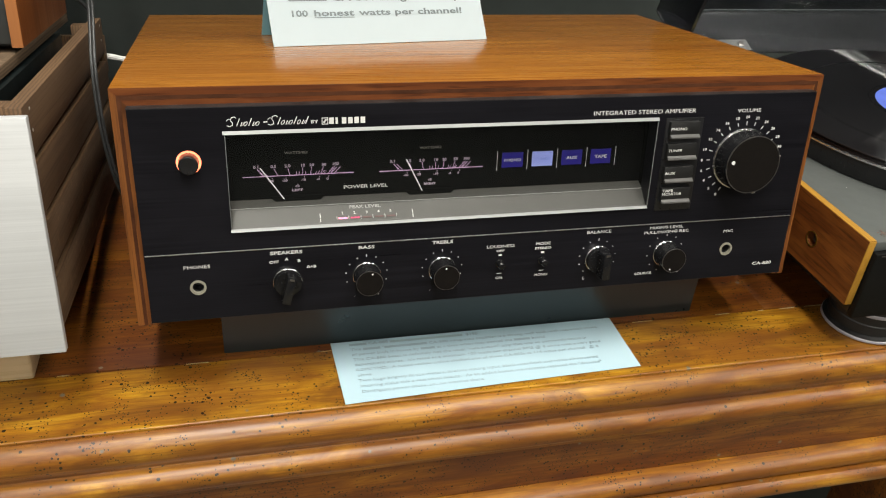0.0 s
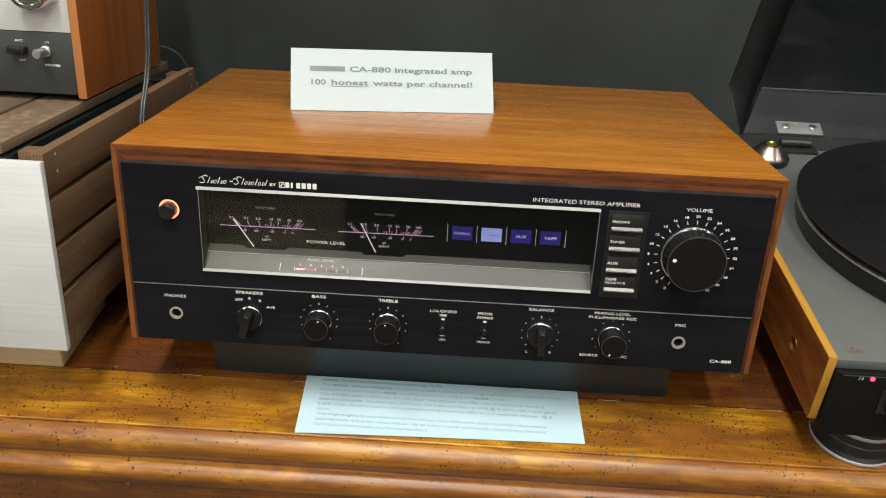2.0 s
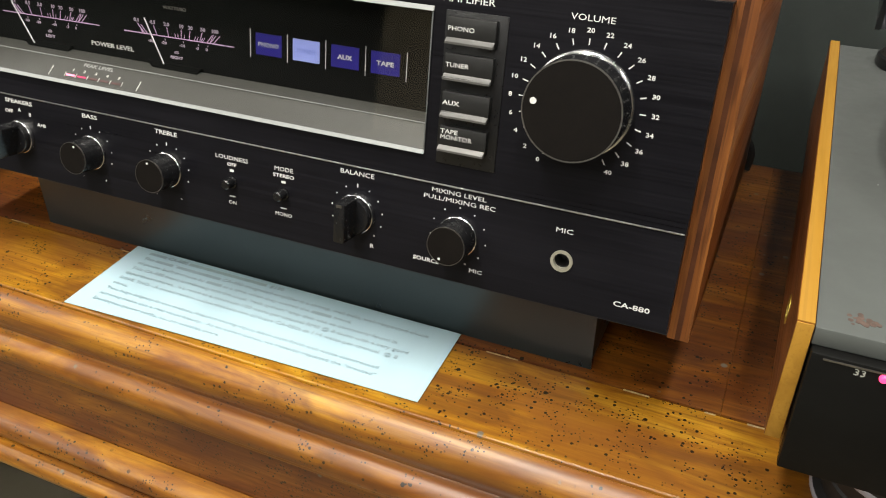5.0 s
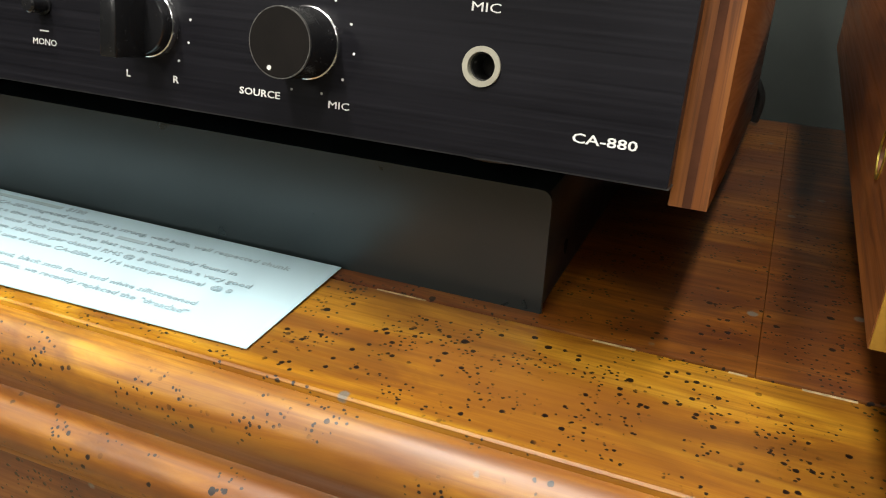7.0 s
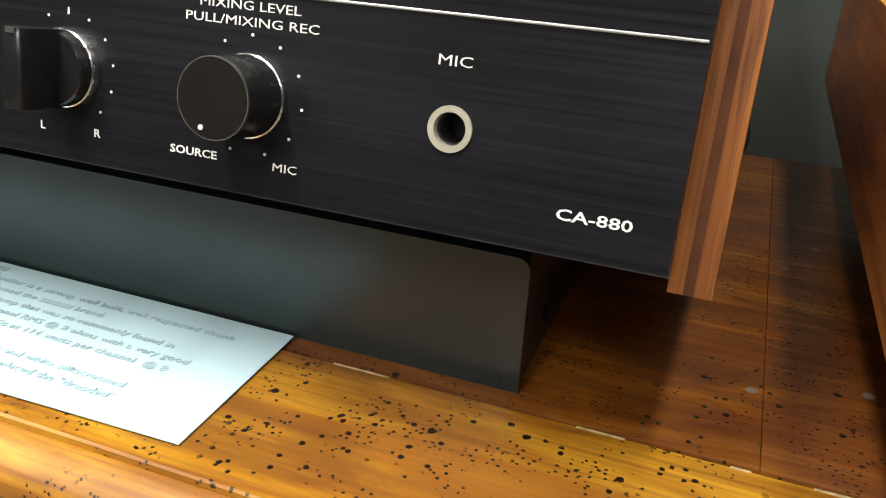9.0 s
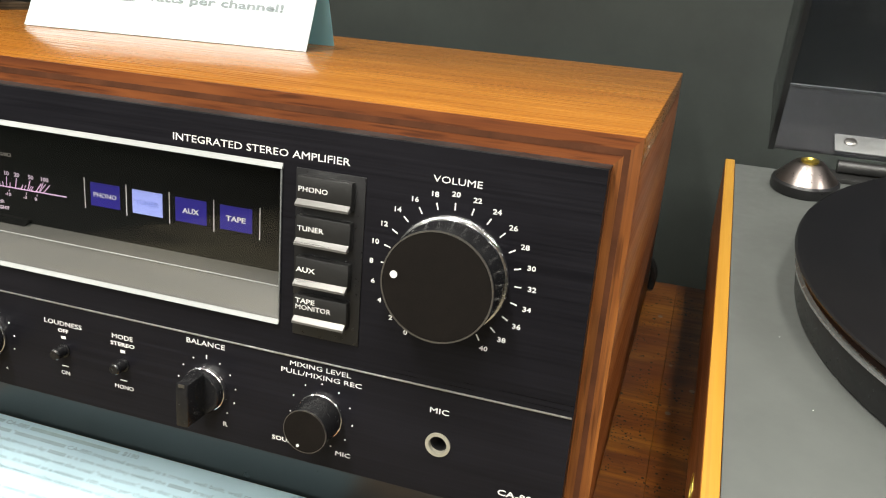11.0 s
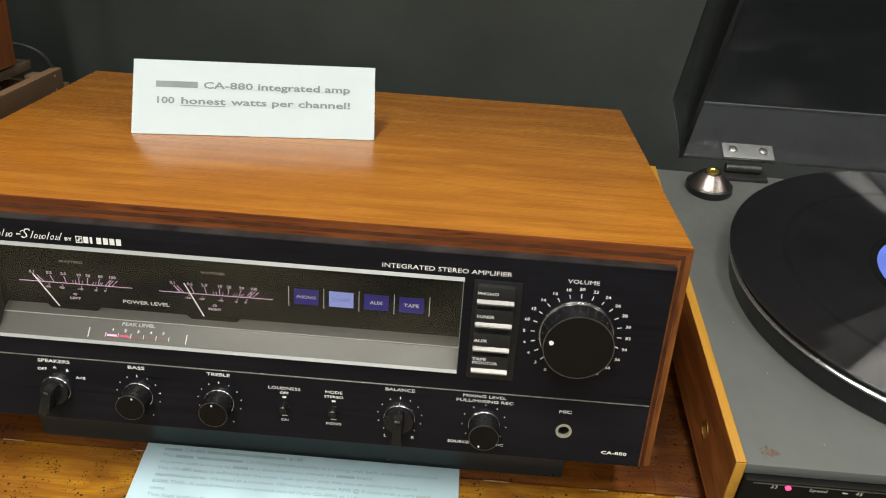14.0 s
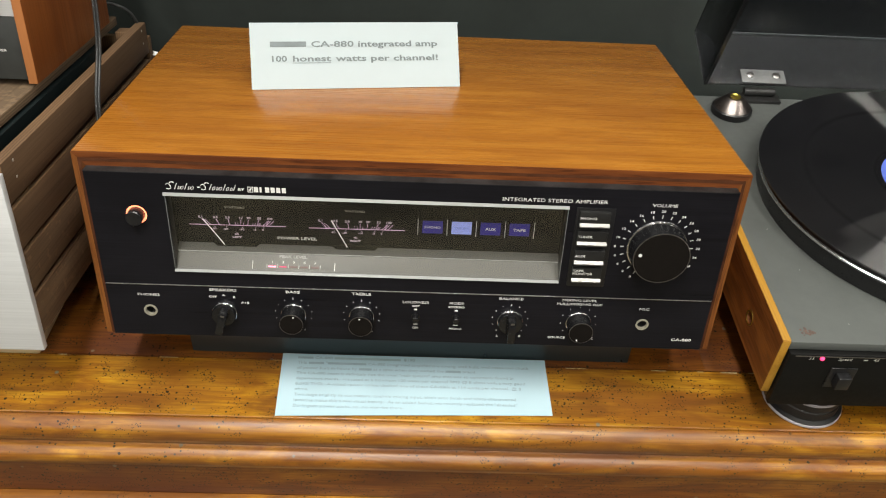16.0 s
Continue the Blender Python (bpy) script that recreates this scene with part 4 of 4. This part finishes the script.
for v in out["geom"]:
    if isinstance(v, bmesh.types.BMVert):
        v.co.z += 0.0002
bmesh.ops.recalc_face_normals(b, faces=b.faces[:])
leaf = part("paper_leaf", b, "paper", sheet)
LINES = (
    ("#6", " CA-880 ", "~26", "  $190"),
    ("This ", "#6", " \"", "#15", " CA-880 integrated amplifier is a strong, well built, well respected chunk"),
    ("of power built in-house by ", "#5", " at a time when they owned the ", "#6", " brand."),
    ("This CA-880 beast is definitely not the usual \"rack system\" amp that was so commonly found in",),
    ("department stores.  It's rated at a minimum 100 watts per channel RMS @ 8 ohms with a very good",),
    ("0.09% THD.  A noted review online clocked one of these CA-880s at 114 watts per channel  @ 8",),
    ("ohms.",),
    ("Two huge brightly lit vue meters, line/mic mixing input, black satin finish and white silkscreened",),
    ("lettering make this a real visual beauty.  As an added bonus, we recently replaced the \"dreaded\"",),
    ("Darlington power packs, so...no worries there.",),
)
CAP = 0.0025
STRETCH = 0.180 / text_width(LINES[4][0], CAP)
end_bar = text_width("|", CAP)
for n, pieces in enumerate(LINES):
    x, y = -0.0785 - 0.0002 * (9 - n), 0.0426 - 0.00535 * n
    for piece in pieces:
        if piece[0] in "#~":
            w = int(piece[1:]) * CAP * 0.66 * STRETCH
            o = part("print_bar", box(x, x + w, y, y + CAP * 0.85, 0.00125, 0.00135), "faint_ink" if piece[0] == "~" else "sheet_ink", sheet)
        else:
            lettering(piece, x, y, CAP, sheet, "sheet_ink", m=pose(0, 0, 0.0014), align="LEFT", wide=STRETCH, name="print_line", bold=0.00009 if n == 0 else 0.0)
            w = (text_width(piece + "|", CAP) - end_bar) * STRETCH
        x += w

# ---- turntable ----
tt = thing("turntable", pose(0.272, 0, 0), "grey-topped turntable with teak cheeks on the pine table", "turntable")
part("deck", box(-0.0006, 0.42, -0.0130, 0.318, 0.0885, 0.0958, 0.0006), "deck", tt, "flat grey painted deck")
part("body", box(0.0, 0.42, -0.012, 0.318, 0.036, 0.0884), "black_plastic", tt)
front = part("control_panel", box(0.0000, 0.4195, -0.0175, -0.0122, 0.034, 0.0884, 0.0008), "tt_front", tt, "black control panel")
part("panel_groove", box(0.004, 0.4160, -0.0179, -0.0173, 0.0866, 0.0872), "dull_metal", front)


def cheek(x0, x1, hole):
    b = plate(rect(-0.0132, 0.3200, 0.0440, 0.0968), [ring(0.0376, 0.0676, 0.0056, 28)] if hole else [], 0.0, x1 - x0)
    for v in b.verts:
        v.co = Vector((x0 + v.co.y, v.co.x, v.co.z))
    bmesh.ops.recalc_face_normals(b, faces=b.faces[:])
    c = part("cheek", b, "teak_shaded", tt, "teak side cheek", smooth=False)
    part("top_edge", box(x0 + 0.0002, x1 - 0.0002, -0.0132, 0.3200, 0.0968, 0.0974, 0.0002), "cheek_edge", c, "honey-coloured raw edge")
    part("front_edge", box(x0 + 0.0002, x1 - 0.0002, -0.0138, -0.0132, 0.0442, 0.0967, 0.0002), "cheek_edge", c)
    if hole:
        s = lathe(((0.0040, 0.0), (0.0040, 0.0012), (0.0028, 0.0019), (0.0010, 0.0019)), 24)
        s.transform(pose(x0 + 0.0056, 0.0376, 0.0676, 0, -90, 0))
        part("screw", s, "dark_metal", c)
        cup = plate(ring(0.0376, 0.0676, 0.0062, 28), [ring(0.0376, 0.0676, 0.0052, 28)], 0.0, 0.0004)
        for v in cup.verts:
            v.co = Vector((x0 - 0.0003 + v.co.y, v.co.x, v.co.z))
        bmesh.ops.recalc_face_normals(cup, faces=cup.faces[:])
        part("screw_cup", cup, "brass", c, "thin brass screw cup")


cheek(-0.0068, -0.0008, True)
cheek(0.4202, 0.4262, False)

PC = (0.173, 0.1435, 0.0)
platter = part("platter", lathe(((0.1430, 0.0960), (0.1456, 0.0968), (0.1464, 0.0990), (0.1482, 0.1125), (0.1480, 0.1160), (0.1474, 0.1172), (0.020, 0.1176)), 128, at=PC), "black_plastic", tt, "black platter with a polished rim line")
part("rim_line", lathe(((0.1482, 0.1126), (0.1493, 0.1133), (0.1494, 0.1146), (0.1480, 0.1156)), 128, at=PC), "chrome", platter, "polished metal rim line")
part("mat", lathe(((0.1465, 0.1176), (0.1465, 0.1188), (0.1462, 0.1194), (0.02, 0.1194)), 96, at=PC), "rubber", platter)
record = thing("record", pose(0.272 + PC[0], PC[1], 0.1195), "black vinyl record with a blue label lying on the platter", "record")
prof = [(0.1492, 0.0), (0.1506, 0.0006), (0.1506, 0.0013), (0.1496, 0.0017), (0.1472, 0.0016), (0.0523, 0.0016)]
part("vinyl_disc", lathe(prof, 160), "vinyl", record, smooth=False)
part("label", lathe(((0.0518, 0.0016), (0.0516, 0.0018), (0.0040, 0.0018)), 64), "label_blue", record, "blue paper label")
part("spindle", lathe(((0.0036, 0.1202), (0.0036, 0.1280), (0.0022, 0.1300), (0.0005, 0.1304)), 24, at=PC), "chrome", tt)

adaptor = thing("record_adaptor", pose(0.3105, 0.288, 0.0959), "polished metal cone adaptor for single records on the deck", "adaptor")
part("base", lathe(((0.0185, 0.0), (0.0192, 0.0015), (0.0190, 0.0060), (0.0176, 0.0072)), 48), "black_plastic", adaptor)
part("cone", lathe(((0.0175, 0.0072), (0.0165, 0.0085), (0.0088, 0.0165), (0.0078, 0.0172), (0.0055, 0.0172)), 48), "cone_metal", adaptor, "satin metal cone")
part("bush", lathe(((0.0050, 0.0165), (0.0050, 0.0182), (0.0034, 0.0186), (0.0026, 0.0178)), 24), "brass", adaptor, "small brass bush")

# controls of the turntable
YF = -0.0175
lettering("33", 0.0160, 0.0848, 0.0026, front, y=YF, wide=1.1, material="dim_white")
led = part("speed_lamp", lathe(((0.0016, 0.0), (0.0016, 0.0008), (0.0010, 0.0014), (0.0003, 0.0015)), 20, "y", (0.0233, YF, 0.0850)), "lamp_red_hot", front, "glowing red speed lamp")
lettering("Speed", 0.0400, 0.0846, 0.0026, front, y=YF, wide=1.1, material="dim_white")
part("speed_lamp", box(0.0528, 0.0558, YF - 0.0003, YF, 0.0840, 0.0848), "dim_white", front)
lettering("45", 0.0620, 0.0846, 0.0026, front, y=YF, wide=1.1, material="dim_white")
sk = part("speed_switch", box(0.0330, 0.0520, YF - 0.0010, YF, 0.0560, 0.0760, 0.0004), "black_plastic", front, "square black speed switch")
part("switch_lever", box(0.0375, 0.0475, YF - 0.0075, YF - 0.0009, 0.0600, 0.0720, 0.0012), "black_plastic", sk)
for fx, fy in ((0.0480, 0.0170), (0.372, 0.0170), (0.0480, 0.285), (0.372, 0.285)):
    f = part("foot", lathe(((0.0290, 0.0), (0.0300, 0.0012), (0.0300, 0.0040), (0.0270, 0.0052), (0.0270, 0.0130), (0.0262, 0.0140), (0.0262, 0.0360)), 56, at=(fx, fy, 0)), "rubber", tt, "large round black isolation foot")
    part("foot_ring", lathe(((0.0302, 0.0008), (0.0307, 0.0012), (0.0307, 0.0028), (0.0302, 0.0034)), 56, at=(fx, fy, 0)), "ring_grey", f, "pale grey ring")
    part("foot_ring", lathe(((0.0264, 0.0205), (0.0268, 0.0210), (0.0268, 0.0228), (0.0264, 0.0234)), 56, at=(fx, fy, 0)), "ring_grey", f)
# old rust marks and small chips in the deck paint
rnd = random.Random(7)
for cx, cy, n, spread in ((0.0148, -0.0035, 26, 0.0046),):
    for i in range(n):
        r = rnd.uniform(0.0004, 0.0013)
        part("rust_mark", lathe(((r, 0.0957), (r, 0.09583 + i * 0.000006)), 9, at=(cx + rnd.gauss(0, spread * 0.5), cy + rnd.gauss(0, spread * 0.32), 0)), "rust", tt)
for cx, cy in ((0.030, 0.062), (0.047, 0.006), (0.020, 0.110)):
    part("paint_chip", lathe(((0.00028, 0.0957), (0.00028, 0.09585)), 8, at=(cx, cy, 0)), "white_ink", tt)

# ---- dust cover, swung open on its hinges ----
CW, CD, CH, CT = 0.386, 0.335, 0.067, 0.0028
cover = thing("dust_cover", pose(0.289, 0.320, 0.108, -70, 0, 0), "smoky tinted acrylic dust cover standing open on hinges", "dust cover")
for name, bx in (("back_wall", (0, CW, -CT, 0, 0, CH)), ("front_wall", (0, CW, -CD, -CD + CT, 0, CH)), ("side_wall", (0, CT, -CD + CT + 0.0002, -CT - 0.0002, 0, CH)),
                 ("side_wall", (CW - CT, CW, -CD + CT + 0.0002, -CT - 0.0002, 0, CH)), ("top_plate", (0, CW, -CD, 0, CH + 0.0002, CH + CT))):
    o = part(name, box(*bx, 0.0006), "hazy_acrylic" if name == "back_wall" else "smoke_acrylic", cover)
    o.visible_shadow = False
# the second strip is a painted glint along the cover's inner fold
for name, bx in (("rim_edge", (-0.0003, CT + 0.0003, -CD, 0, -0.0010, 0)), ("fold_edge", (CT, CW - CT, -CT - 0.0016, -CT - 0.0002, CH - 0.0016, CH - 0.0002))):
    part(name, box(*bx), "acrylic_dark" if name == "rim_edge" else "acrylic_glint", cover)
for hx in (0.0375, 0.300):
    h = part("hinge_plate", box(hx, hx + 0.044, -CT - 0.0016, -CT - 0.0002, 0.0005, 0.0175, 0.0010), "hinge_grey", cover, "grey metal hinge plate")
    for sx in (0.009, 0.035):
        s = lathe(((0.0037, 0.0), (0.0037, 0.0008), (0.0026, 0.0016), (0.0008, 0.0017)), 24, "y", (hx + sx, -CT - 0.0016, 0.0097))
        part("screw", s, "dull_metal", h)
ls = lathe(((0.0016, 0.0), (0.0015, 0.0006), (0.0006, 0.0009)), 16)
ls.transform(pose(CT + 0.0001, -0.0362, 0.0462, 0, 90, 0))
part("cover_screw", ls, "nail_metal", cover, "small bright screw")
for hx in (0.325, 0.595):
    hg = thing("hinge", pose(hx, 0.318, 0.0959), "small dark cover hinge on the deck", "hinge")
    part("leaf", box(0, 0.040, -0.012, 0.004, 0.0, 0.0030, 0.0006), "dark_metal", hg)
    k = lathe(((0.0040, 0.0), (0.0040, 0.030)), 20)
    k.transform(pose(0.005, 0.0, 0.0068, 0, 90, 0))
    part("knuckle", k, "dark_metal", hg)

# ---- crate with the silver receiver, tuner on top ----
crate = thing("wooden_crate", TILT_BACK, "weathered grey-brown wooden slat crate standing on the table", "crate")
rnd = random.Random(11)
for side in (-0.262, -0.700):
    for z0, z1 in ((0.1665, 0.1978), (0.1325, 0.1642), (0.0985, 0.1296), (0.0620, 0.0945)):
        jy = rnd.uniform(-0.002, 0.002)
        jx = rnd.uniform(-0.0008, 0.0006)
        s = part("side_slat", box(side + jx, side + 0.0085 + jx, 0.0 + jy, 0.309 + jy, z0, z1 - 0.002, 0.0007), "crate", crate)
        s.matrix_world = TILT_BACK @ pose(0, 0, 0, rnd.uniform(-0.35, 0.35), 0, rnd.uniform(-0.15, 0.15))
        if side > -0.5:
            for ny in (0.016, 0.295) if z1 > 0.19 else ():
                for nz in (0.42, 0.80):
                    nb = lathe(((0.0011, 0.0), (0.0009, 0.0003), (0.0003, 0.0004)), 10)
                    nb.transform(pose(side + 0.0085 + jx, ny, z0 + (z1 - z0) * nz, 0, 90, 0))
                    part("nail", nb, "nail_metal", s)
for px in (-0.274, -0.692):
    for py in (0.006, 0.282):
        part("corner_post", box(px, px + 0.0118, py, py + 0.014, 0.0520, 0.1950 if px > -0.5 else 0.1930, 0.0006), "crate", crate)
x = -0.2790
for i in range(10):
    w = rnd.uniform(0.036, 0.040)
    part("top_slat", box(x - w, x, -0.004 + rnd.uniform(-0.001, 0.002), 0.305, 0.1952, 0.2028 + rnd.uniform(-0.0004, 0.0004), 0.0006), "crate_top", crate)
    x -= w + rnd.uniform(0.003, 0.005)
for z0, z1 in ((0.066, 0.098), (0.102, 0.134), (0.150, 0.182)):
    part("back_slat", box(-0.6900, -0.2536, 0.3104, 0.3180, z0, z1, 0.0006), "crate", crate)
part("bottom_board", box(-0.690, -0.264, 0.022, 0.300, 0.0510, 0.0565), "crate", crate)

timber = solid("timber_block", box(-0.720, -0.2830, 0.0400, 0.1250, 0.0, 0.0440, 0.0022, 3), "raw_pine", "raw pine timber block under the crate", "block")

rec = thing("silver_receiver", TILT_BACK, "brushed silver-faced receiver housed inside the wooden crate", "receiver")
face = part("face_plate", box(-0.690, -0.2490, -0.0140, -0.0085, 0.0570, 0.1940, 0.0007), "silver_plate", rec, "brushed aluminium face plate")
part("casing", box(-0.675, -0.2760, -0.0084, 0.250, 0.0568, 0.1930), "prop_black", rec)
part("dial_window", box(-0.600, -0.3400, -0.0146, -0.0138, 0.1200, 0.1680, 0.0008), "black_plastic", rec, "dark dial window")
part("window_frame", plate(rect(-0.602, -0.3380, 0.1180, 0.1700), [rect(-0.600, -0.3400, 0.1200, 0.1680)], -0.0152, -0.0139), "dull_metal", rec)
k = part("tuning_knob", lathe(((0.0150, 0.0142), (0.0150, 0.0300), (0.0135, 0.0320), (0.002, 0.0318)), 48, "y", (-0.3130, 0, 0.0890)), "alu", rec, "turned aluminium knob")

tuner = thing("tuner", TILT_BACK, "vintage tuner with teak sides standing on the crate", "tuner")
side = part("case_side", box(-0.2800, -0.2730, 0.1130, 0.2720, 0.2065, 0.3400, 0.0008), "walnut_z", tuner, "teak veneer side")
part("side_edge", box(-0.2798, -0.2732, 0.1124, 0.1130, 0.2067, 0.3398, 0.0002), "teak_edge", side)
part("case_side", box(-0.690, -0.683, 0.1130, 0.2720, 0.2065, 0.3400, 0.0008), "walnut_z", tuner)
part("casing", box(-0.6825, -0.2805, 0.1200, 0.2700, 0.2090, 0.3390), "prop_black", tuner)
low = part("lower_panel", box(-0.6828, -0.2802, 0.1160, 0.1198, 0.2085, 0.2552, 0.0005), "tuner_black", tuner, "dark grey lower panel")
up = part("upper_panel", box(-0.6828, -0.2802, 0.1156, 0.1198, 0.2556, 0.3385, 0.0005), "silver_plate", tuner, "brushed silver upper panel")
part("tuning_knob", lathe(((0.0150, -0.1156), (0.0150, -0.0990), (0.0140, -0.0975), (0.0118, -0.0972), (0.0110, -0.0985), (0.002, -0.0985)), 48, "y", (-0.3022, 0, 0.2880)), "chrome", up, "chrome tuning knob")
lv = part("power_lever", lathe(((0.0042, -0.1160), (0.0042, -0.1140), (0.0030, -0.1135), (0.0036, -0.1010), (0.0030, -0.1000), (0.0008, -0.1000)), 28, "y", (-0.3020, 0, 0.2412)), "alu", low, "turned metal power lever")
part("slide_switch", box(-0.3295, -0.3160, 0.1085, 0.1160, 0.2392, 0.2442, 0.0008), "black_plastic", low)
legend("POWER", -0.2985, 0.2305, 0.0120, low, 0.0017, 0.1160)
legend("ON", -0.3010, 0.2478, 0.0036, low, 0.0014, 0.1160)
legend("AFC", -0.3225, 0.2482, 0.0062, low, 0.0014, 0.1160)
legend("OFF", -0.3215, 0.2335, 0.0052, low, 0.0014, 0.1160)
part("foot", box(-0.300, -0.284, 0.130, 0.146, 0.2048, 0.2090), "rubber", tuner)
part("foot", box(-0.300, -0.284, 0.245, 0.261, 0.2048, 0.2090), "rubber", tuner)
part("foot", box(-0.680, -0.664, 0.130, 0.146, 0.2048, 0.2090), "rubber", tuner)
part("foot", box(-0.680, -0.664, 0.245, 0.261, 0.2048, 0.2090), "rubber", tuner)


# ---- cables ----
def cable(name, keys, radius, label, material="cable", m=TILT_BACK, n=6):
    pts = [Vector(k) for k in keys]
    out = []
    for i in range(len(pts) - 1):
        p0, p1, p2, p3 = pts[max(i - 1, 0)], pts[i], pts[i + 1], pts[min(i + 2, len(pts) - 1)]
        for s in range(n):
            t = s / n
            out.append(0.5 * ((2 * p1) + (p2 - p0) * t + (2 * p0 - 5 * p1 + 4 * p2 - p3) * t * t + (3 * p1 - p0 - 3 * p2 + p3) * t ** 3))
    out.append(pts[-1])
    return solid(name, tube(out, radius, 10), material, label, "cable", m=m)


for off in (-0.0011, 0.0011):
    cable("speaker_cable", [(-0.300 + off, 0.300, 0.300), (-0.262 + off, 0.270, 0.375), (-0.236 + off, 0.170, 0.360), (-0.235 + off, 0.150, 0.271), (-0.235 + off, 0.141, 0.229), (-0.235 + off, 0.120, 0.190),
                            (-0.233 + off, 0.112, 0.150), (-0.228 + off, 0.118, 0.110), (-0.220 + off, 0.150, 0.075), (-0.219 + off, 0.200, 0.045)], 0.00105, "thin grey twin cable hanging between the crate and amplifier")
cable("audio_cable", [(-0.300, 0.274, 0.216), (-0.286, 0.285, 0.220), (-0.272, 0.292, 0.217), (-0.262, 0.300, 0.206), (-0.258, 0.314, 0.180)], 0.0014, "thin grey cable curling behind the tuner")
cable("power_cord", [(0.205, 0.286, 0.085), (0.224, 0.296, 0.082), (0.233, 0.300, 0.070), (0.232, 0.303, 0.056)], 0.0025, "black power cord behind the amplifier", "rubber")
cable("white_cable", [(-0.300, 0.3205, 0.168), (-0.270, 0.3205, 0.165), (-0.254, 0.320, 0.163), (-0.236, 0.316, 0.160)], 0.0026, "short white cable end behind the crate", "white_ink")
